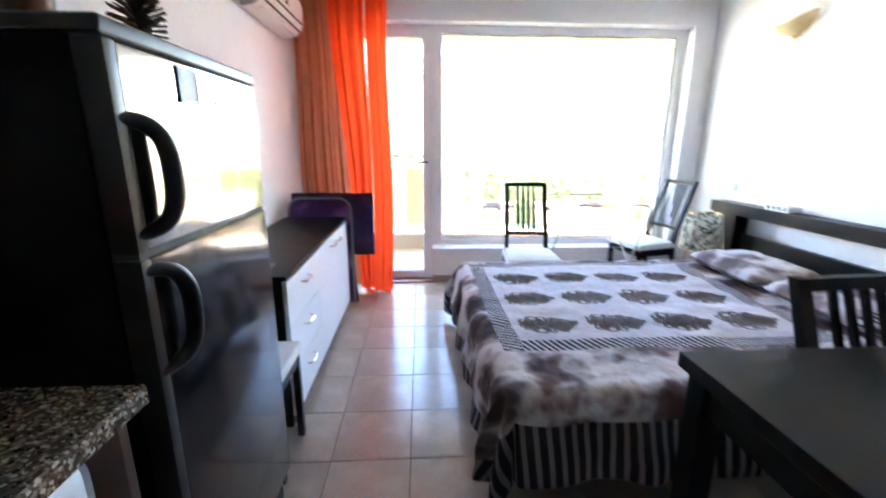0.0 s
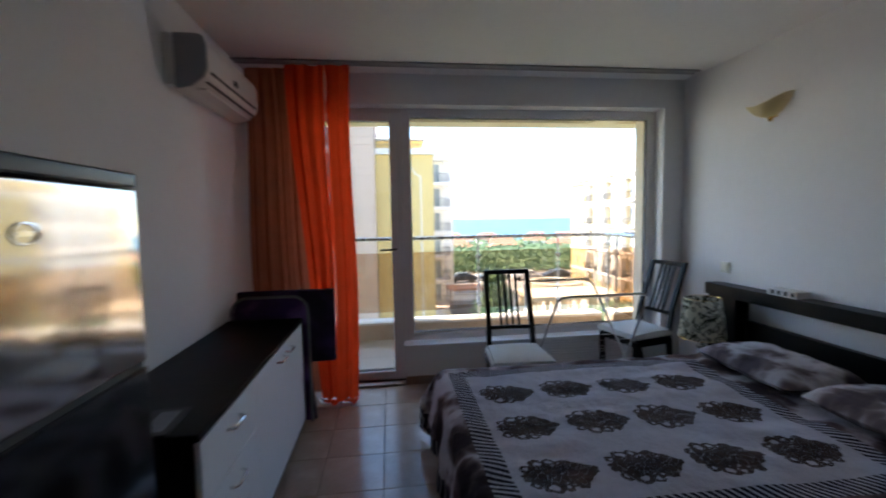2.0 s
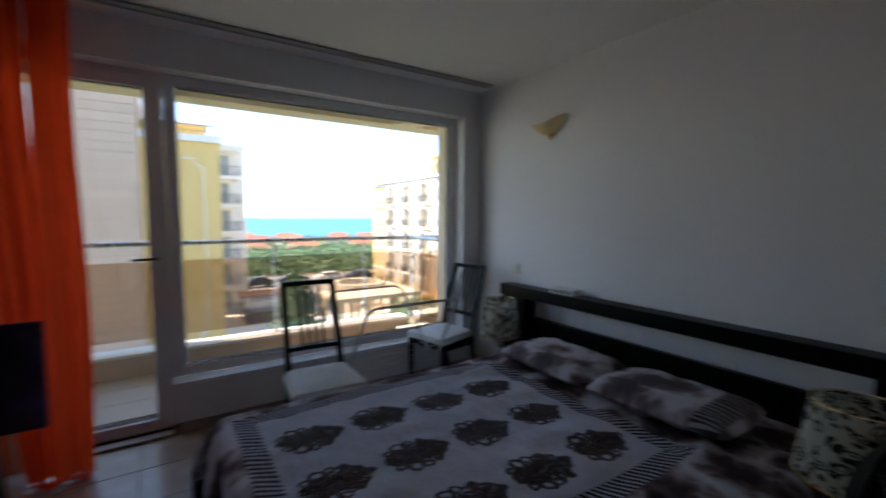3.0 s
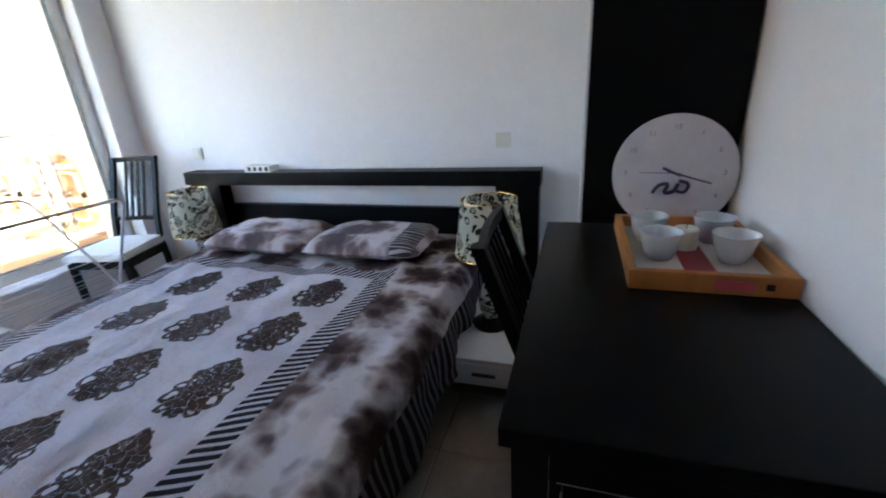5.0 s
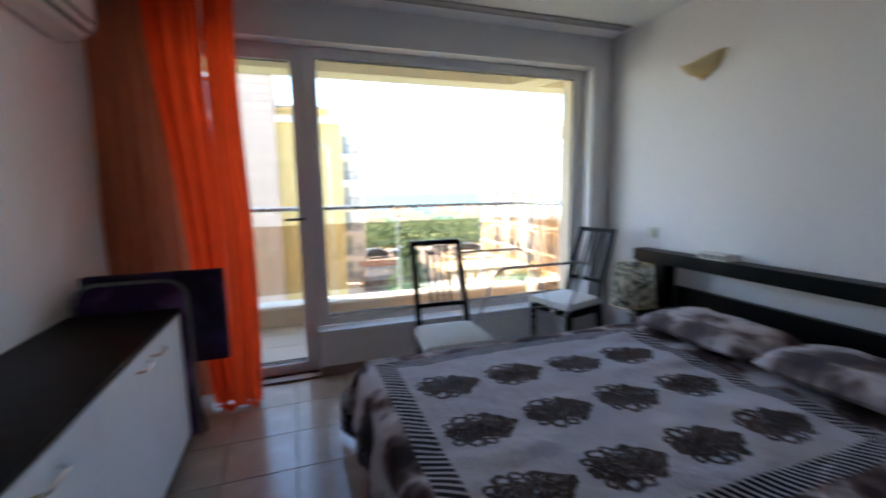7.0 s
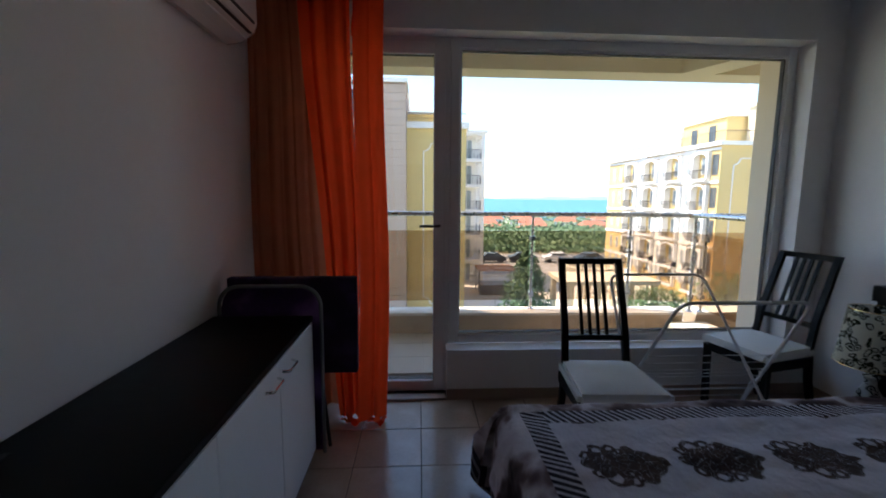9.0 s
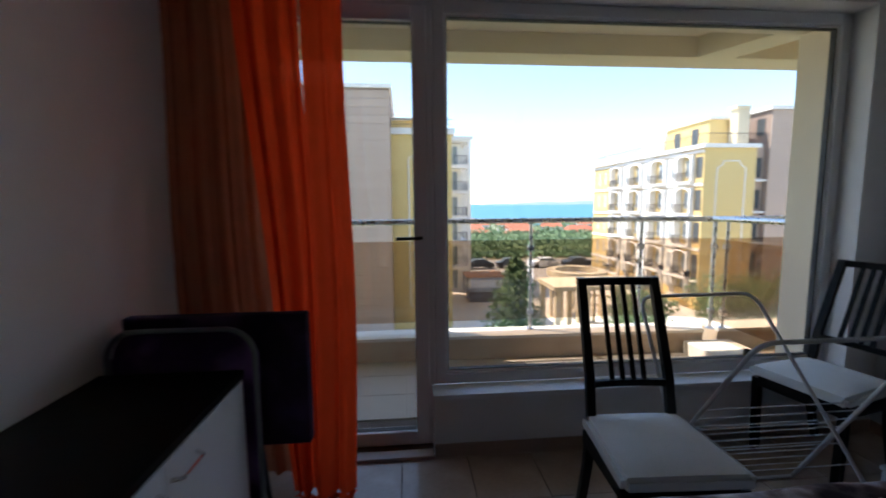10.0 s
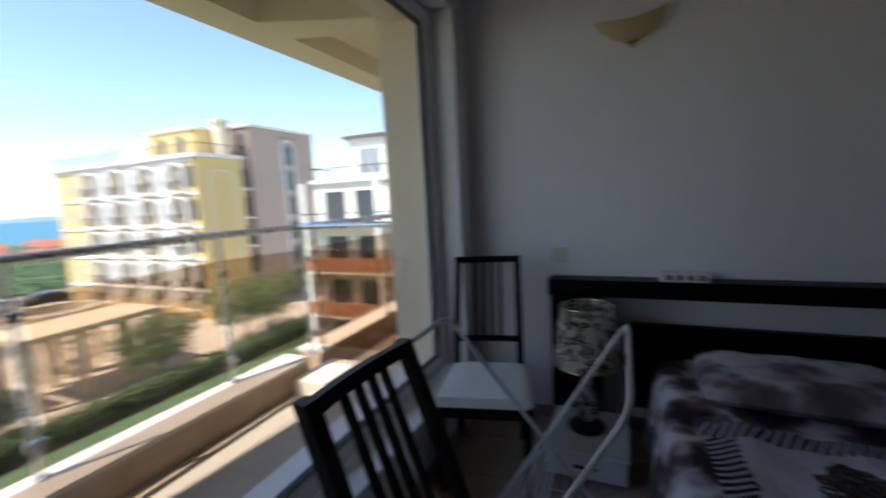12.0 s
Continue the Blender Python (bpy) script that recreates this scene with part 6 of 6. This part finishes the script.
for f in range(FLOORS):
    z = GZ + 0.35 + STH * f + (1.0 if f == 0 else 0.0)
    hgt = 1.75
    part("band", boxes((CX - 0.10, CY, z + STH - 0.72 - (1.0 if f == 0 else 0), CX - 0.002, 57.0, z + STH - 0.5 - (1.0 if f == 0 else 0))), TRIM, C, "white storey band")
    for k, (a, b) in enumerate(zip(ys, ys[1:])):
        c = (a + b) / 2
        if k == 0:
            window(C, CX - 0.0, c, z, 0.75, hgt, "W")
        elif k % 2:
            window(C, CX + 0.28, c, z + 0.1, min(1.0, b - a - 0.9), hgt - 0.25, "W", glass=PALEGLASS)
            for yy in (a + 0.02, b - 0.24):
                part("pilaster", boxes((CX - 0.35, yy, z - 0.35, CX + 0.29, yy + 0.22, z + 2.0)), TRIM, C, "white pilaster")
            part("balcony", boxes((CX - 0.55, a, z - 0.5, CX + 0.29, b, z - 0.3)), TRIM, C, "white balcony slab")
            bm = boxes((CX - 0.53, a + 0.05, z + 0.48, CX - 0.49, b - 0.05, z + 0.52))
            for j in range(int((b - a) / 0.16)):
                box(bm, CX - 0.525, a + 0.08 + 0.16 * j, z - 0.3, CX - 0.495, a + 0.11 + 0.16 * j, z + 0.48)
            part("balcony_rail", bm, IRON, C)
            bm = bmesh.new()
            rr = (b - a) / 2 - 0.24
            pa = [(CX - 0.33, c - rr * math.cos(t), z + 1.55 + 0.42 * math.sin(t)) for t in [math.pi * q / 10 for q in range(11)]]
            part("arch_trim", tube(bm, pa, 0.09, 6), TRIM, C, "white arch over the balcony")
        else:
            for yy in ((a * 2 + b) / 3, (a + 2 * b) / 3) if b - a > 2.4 else (c,):
                window(C, CX - 0.0, yy, z + 0.1, 0.55, hgt - 0.3, "W", glass=PALEGLASS)
# terrace storey
part("wall", boxes((27.2, 38.2, CZ + 0.1, CE, 44.5, CZ + 2.75)), YELLOW, C, "yellow set-back storey")
part("wall", boxes((27.0, 44.5, CZ + 0.1, CE, 48.5, CZ + 2.3)), LIGHTWALL, C, "white set-back storey")
part("roof", boxes((27.0, 38.0, CZ + 2.75, CE + 0.2, 44.7, CZ + 2.95)), TRIM, C)
part("chimney", boxes((28.9, 37.0, CZ + 0.12, CE - 0.01, 37.95, CZ + 3.45), (28.7, 36.9, CZ + 3.45, CE - 0.01, 37.97, CZ + 3.7)), CREAM, C, "pale roof housing")
window(C, 27.2, 40.0, CZ + 0.5, 0.9, 1.7, "W")
window(C, 27.2, 42.6, CZ + 0.5, 0.9, 1.7, "W")
bm = boxes((CX - 0.2, CY - 0.2, CZ + 1.15, CE + 0.1, CY - 0.16, CZ + 1.2), (CX - 0.2, CY - 0.2, CZ + 1.15, CX - 0.16, 57, CZ + 1.2))
for k in range(34):
    box(bm, CX - 0.2 + k * 0.17, CY - 0.19, CZ + 0.32, CX - 0.18 + k * 0.17, CY - 0.17, CZ + 1.15)
for k in range(112):
    box(bm, CX - 0.19, CY + k * 0.185, CZ + 0.32, CX - 0.17, CY + 0.02 + k * 0.185, CZ + 1.15)
part("terrace_rail", bm, IRON, C)
# dark recess with windows, then the tan tower
part("wall", boxes((CE, 36.6, GZ, CT, 48.0, 5.9)), TAN, C, "tan recessed wall")
for f in range(5):
    window(C, (CE + CT) / 2, 36.6, GZ + 0.6 + 2.75 * f, 0.8, 1.7, "S")
    part("balcony", boxes((CE, 36.15, GZ + 0.25 + 2.75 * f, CT, 36.6, GZ + 0.42 + 2.75 * f)), TRIM, C)
part("wall", boxes((CT, 36.06, GZ, 40.3, 42.0, 8.98)), TANBACK, C)
part("roof", boxes((CT - 0.2, 35.85, 8.98, 40.5, 42.2, 9.25)), TRIM, C, "white roof edge")
for z in (-0.6, 2.1, 4.8, 6.9):
    window(C, CT, 37.1, z, 0.9, 1.5, "W")
tx = 36.2
bm = bmesh.new()
r2 = 0.95
tp = 8.2
outer = [(tx - r2, 35.88, -7.9)] + [(tx - r2 * math.cos(a), 35.88, tp - r2 + r2 * math.sin(a)) for a in [math.pi * k / 14 for k in range(15)]] + [(tx + r2, 35.88, -7.9)]
r3 = 0.66
inner = [(tx - r3, 35.88, -7.9)] + [(tx - r3 * math.cos(a), 35.88, tp - r2 + r3 * math.sin(a)) for a in [math.pi * k / 14 for k in range(15)]] + [(tx + r3, 35.88, -7.9)]
o0 = [bm.verts.new(p) for p in outer]
i0 = [bm.verts.new(p) for p in inner]
o1 = [bm.verts.new((p[0], 36.05, p[2])) for p in outer]
for i in range(len(outer) - 1):
    bm.faces.new((o0[i], o0[i + 1], i0[i + 1], i0[i]))
    bm.faces.new((o0[i], o1[i], o1[i + 1], o0[i + 1]))
part("arch_trim", bm, TRIM, C, "white arched surround")
for f in range(6):
    window(C, tx, 35.99, -7.6 + 2.63 * f, 1.25, 1.75, "S")
    part("spandrel", boxes((tx - r3, 35.93, -8.2 + 2.63 * f, tx + r3, 36.0, -7.62 + 2.63 * f)), TAN, C)

# white terrace block to the east
D = thing("apartment_building", "white apartment block with wide glazing and terracotta balcony fronts", "building", group="apartment blocks")
part("wall", boxes((24.5, 8.0, GZ, 37.0, 20.0, 5.45)), LIGHTWALL, D)
part("roof", boxes((24.2, 7.8, 5.45, 37.2, 20.3, 5.65)), WINFRAME, D, "thin dark roof edge")
part("wall", boxes((22.2, 9.0, GZ, 24.5, 21.3, 2.55)), LIGHTWALL, D)
part("roof", boxes((22.0, 8.9, 2.55, 24.5, 21.5, 2.75)), TRIM, D)
bm = boxes((22.1, 21.3, 3.45, 24.5, 21.34, 3.5), (22.1, 9.0, 3.45, 22.14, 21.3, 3.5))
for k in range(60):
    box(bm, 22.1, 9.0 + 0.205 * k, 2.75, 22.13, 9.03 + 0.205 * k, 3.45)
part("terrace_rail", bm, IRON, D)
for y in (13.2, 16.4, 18.4):
    window(D, 24.5, y, 3.1, 1.7, 1.7, "W", glass=PALEGLASS)
for f in range(4):
    z = 0.0 - 2.8 * f
    for y in (11.5, 15.0, 17.4, 19.7):
        window(D, 22.2, y, z, 1.5, 2.0, "W", glass=PALEGLASS if y < 17 else WINGLASS)
    part("balcony", boxes((21.1, 9.0, z - 0.25, 22.2, 21.5, z - 0.05)), TRIM, D, "white balcony slab")
    part("balcony_front", boxes((21.08, 9.0, z - 0.05, 21.2, 21.5, z + 0.75)) if f else boxes((21.08, 9.0, z + 0.65, 21.12, 21.5, z + 0.7)), TERRA if f else IRON, D, "terracotta balcony front" if f else "thin balcony rail")
    part("column", boxes((21.1, 15.9, z - 0.05, 21.35, 16.2, z + 2.55), (21.1, 21.2, z - 0.05, 21.35, 21.5, z + 2.55)), LIGHTWALL, D)

# round pergola and covered walk
P = thing("pergola", "round cream concrete pergola with columns and a pale ring roof", "pergola", (14.2, 35.6, 0))
RZ_ = -4.75
bm = bmesh.new()
n = 40
for z0, z1, r0, r1 in ((RZ_, RZ_ + 0.45, 1.75, 2.45),):
    ring = [[bm.verts.new((rr * math.cos(k * math.tau / n), rr * math.sin(k * math.tau / n), z)) for k in range(n)] for rr, z in ((r0, z0), (r1, z0), (r1, z1), (r0, z1))]
    for a in range(4):
        for k in range(n):
            bm.faces.new((ring[a][k], ring[a][(k + 1) % n], ring[(a + 1) % 4][(k + 1) % n], ring[(a + 1) % 4][k]))
part("ring", bm, CREAM, P)
for k in range(10):
    a = k * math.tau / 10
    part("column", lathe(bmesh.new(), [(0.16, GZ), (0.14, GZ + 0.2), (0.14, RZ_)], 12, 2.1 * math.cos(a), 2.1 * math.sin(a)), CREAM, P)
part("roof", boxes((-4.2, -6.4, RZ_ + 0.02, 2.6, -2.6, RZ_ + 0.32)), CREAM, P, "flat cream walk roof")
for x, y in ((-4.0, -6.2), (-1.9, -6.2), (0.2, -6.2), (2.2, -6.2), (-4.0, -3.0), (-1.9, -3.0), (2.2, -3.0)):
    part("column", boxes((x, y, GZ, x + 0.35, y + 0.35, RZ_ + 0.02)), CREAM, P)
bm = bmesh.new()
for k in range(56):
    a = k * math.tau / 56
    tube(bm, [(2.35 * math.cos(a), 2.35 * math.sin(a), RZ_ + 0.45), (2.35 * math.cos(a), 2.35 * math.sin(a), RZ_ + 1.0)], 0.02, 4)
tube(bm, [(2.35 * math.cos(k * math.tau / 56), 2.35 * math.sin(k * math.tau / 56), RZ_ + 1.0) for k in range(56)], 0.025, 5, True)
part("rail", bm, IRON, P)
F = thing("fountain_basin", "round pale stone basin on the courtyard floor", "basin", (18.5, 40.0, GZ + 0.04))
part("rim", lathe(bmesh.new(), [(2.2, 0.0), (2.2, 0.35), (1.9, 0.35), (1.9, 0.1), (0.1, 0.1)], 36), CURBTOP, F)
S = thing("street_stall", "low stall with an orange awning beside the white wing", "stall", (7.6, 42.5, GZ + 0.04))
part("awning", shifted(rbox(-1.9, -1.5, 2.45, 1.9, 1.5, 2.6, 0.03), 0), TERRA, S, "orange awning")
for x, y in ((-1.8, -1.4), (1.7, -1.4), (-1.8, 1.3), (1.7, 1.3)):
    part("post", boxes((x, y, 0, x + 0.08, y + 0.08, 2.45)), WINFRAME, S)
part("counter", boxes((-1.6, -1.2, 0, 1.6, 1.0, 1.0)), WINFRAME, S)


# parked cars
def car(x, y, turn, material, label):
    c = thing("car", label, "car", (x, y, GZ + 0.03), turn, "parked cars")
    prof = [(-2.1, 0.35), (-2.1, 0.75), (-1.9, 0.88), (-1.3, 0.95), (-0.7, 1.42), (0.9, 1.45), (1.6, 0.98), (2.1, 0.85), (2.15, 0.35)]
    bm = bmesh.new()
    sides = []
    for s in (-1, 1):
        sides.append([bm.verts.new((px, s * (0.85 if pz < 1.2 else 0.68), pz)) for px, pz in prof])
    bm.faces.new(sides[0])
    bm.faces.new(sides[1][::-1])
    for i in range(len(prof)):
        j = (i + 1) % len(prof)
        bm.faces.new((sides[0][i], sides[1][i], sides[1][j], sides[0][j]))
    part("body", bm, material, c)
    bm = boxes((-0.95, -0.80, 1.0, 1.1, 0.80, 1.36))
    part("windows", bm, WINGLASS, c)
    for px in (-1.35, 1.35):
        for s in (-1, 1):
            bm = lathe(bmesh.new(), [(0.32, -0.1), (0.32, 0.1)], 16)
            bmesh.ops.transform(bm, matrix=pose(px, s * 0.80, 0.32, 90, 0, 0), verts=bm.verts[:])
            part("wheel", bm, TYRE, c)


for x, y, t, m_, l in ((10.5, 62.0, 4, CARDARK, "dark parked car by the orchard"), (15.3, 62.5, -3, CARDARK, "dark grey parked car by the orchard"), (20.4, 62.2, 0, CARWHITE, "white parked car by the orchard"),
                       (25.2, 62.0, 5, CARDARK, "dark parked car beside a white one"), (30.5, 62.4, 2, CARWHITE, "white parked car at the far end of the road")):
    car(x, y, t, m_, l)

# red-roofed village along the shore
HOUSE = None
rnd = random.Random(31)
for k in range(64):
    row = k % 4
    x = -70 + (k // 4) * 24 + row * 6 + rnd.uniform(-6, 6)
    y = 172 + row * 36 + rnd.uniform(-9, 9)
    z = -16.6 + rnd.uniform(-1.0, 0.5)
    if HOUSE is None:
        HOUSE = thing("house", "small pale holiday house with a red tiled roof", "house", (x, y, z - 0.6), 0, "shore village houses")
        part("wall", boxes((-6, -4.5, 0, 6, 4.5, 5.6)), LIGHTWALL, HOUSE)
        bm = bmesh.new()
        vs = [bm.verts.new(p) for p in ((-6.5, -5, 5.6), (6.5, -5, 5.6), (6.5, 5, 5.6), (-6.5, 5, 5.6), (-4.5, 0, 8.0), (4.5, 0, 8.0))]
        for f in ((0, 1, 5, 4), (1, 2, 5), (2, 3, 4, 5), (3, 0, 4), (3, 2, 1, 0)):
            bm.faces.new([vs[i] for i in f])
        part("roof", bm, ROOFRED, HOUSE, "red tiled hip roof")
        for xx in (-4, -1.3, 1.3, 4):
            for zz in (0.9, 3.5):
                part("window", boxes((xx - 0.5, -4.56, zz, xx + 0.5, -4.5, zz + 1.3)), WINGLASS, HOUSE)
    else:
        copy_thing(HOUSE, pose(x, y, z - 0.6, 0, 0, rnd.uniform(-25, 25)))
hedge("shore_trees", -70, 230, 152, 6, 5.0, 7000, 0.8, 77, LEAFDARK, "dark green trees before the village", z=-15)
hedge("shore_trees", -70, 330, 235, 60, 6.0, 12000, 1.0, 78, LEAF, "green trees among the village houses", z=-17)


# ---- pieces, last ----
def piece(name, me, place, parent):
    o = bpy.data.objects.new(name, me)
    scene.collection.objects.link(o)
    o.location, o.parent = place, parent


FLOOR = bpy.data.objects["floor"]
TS, TG = 0.342, 0.004
meshes = {}


def tile_mesh(w, d, material, t=0.009):
    key = (round(w, 3), round(d, 3), material.name)
    if key not in meshes:
        bm = bmesh.new()
        c = 0.0015
        lo = [bm.verts.new(p) for p in ((0, 0, -t), (w, 0, -t), (w, d, -t), (0, d, -t))]
        mi = [bm.verts.new(p) for p in ((0, 0, -c), (w, 0, -c), (w, d, -c), (0, d, -c))]
        hi = [bm.verts.new(p) for p in ((c, c, 0), (w - c, c, 0), (w - c, d - c, 0), (c, d - c, 0))]
        bm.faces.new(hi)
        for a, b in ((lo, mi), (mi, hi)):
            for k in range(4):
                bm.faces.new((a[k], a[(k + 1) % 4], b[(k + 1) % 4], b[k]))
        meshes[key] = mesh_of("tile", bm, material)
    return meshes[key]


def lay(x0, x1, y0, y1, z, material, ox, oy, parent, ts=TS):
    i0, i1 = math.floor((x0 - ox) / ts), math.ceil((x1 - ox) / ts)
    j0, j1 = math.floor((y0 - oy) / ts), math.ceil((y1 - oy) / ts)
    for i in range(i0, i1):
        for j in range(j0, j1):
            a, b = max(x0, ox + i * ts + TG / 2), min(x1, ox + (i + 1) * ts - TG / 2)
            c, d = max(y0, oy + j * ts + TG / 2), min(y1, oy + (j + 1) * ts - TG / 2)
            if b - a > 0.01 and d - c > 0.01:
                piece("tile", tile_mesh(b - a, d - c, material), (a, c, z), parent)


lay(XL, XR, YB, YW, 0.0, TILE, -0.018, 2.883, FLOOR)
lay(XL, HX, HY, YB, 0.0, TILE, -0.018, 2.883, FLOOR)
SLAB = bpy.data.objects["balcony_slab"]
lay(-2.2, 2.42, YO, 5.23, 0.008, BALTILE, 0.0, YO, SLAB, 0.33)
bm = bmesh.new()
# cladding courses
for k in range(31):
    z = GZ + 0.2 + 0.55 * k
    z1 = min(z + 0.535, TR)
    if z1 - z < 0.1:
        continue
    for a, b in ((T0, ax0), (ax1, T1)):
        if z > az1 - r - 0.2:
            e = min(1.0, max(0.0, (z1 - (az1 - r)) / r))
            inset = r - r * math.sqrt(max(0.0, 1 - e * e)) if z1 < az1 else r
            a, b = (a, ax0 + inset) if b == ax0 else (ax1 - inset, b)
        key = (round(b - a, 3), round(z1 - z, 3))
        piece("panel", mesh_of("panel", boxes((0, 0, 0, b - a, 0.06, z1 - z)), TAN), (a, TY, z), A)
    z1 = min(z + 0.535, 8.95)
    if z1 - z > 0.1:
        for a, b in ((CT, tx - r2), (tx + r2, 40.3)):
            if z > tp:
                a, b = (a, tx) if b < tx else (tx, b)
            piece("panel", mesh_of("panel", boxes((0, 0, 0, b - a, 0.06, z1 - z)), TAN), (a, 36.0, z), C)
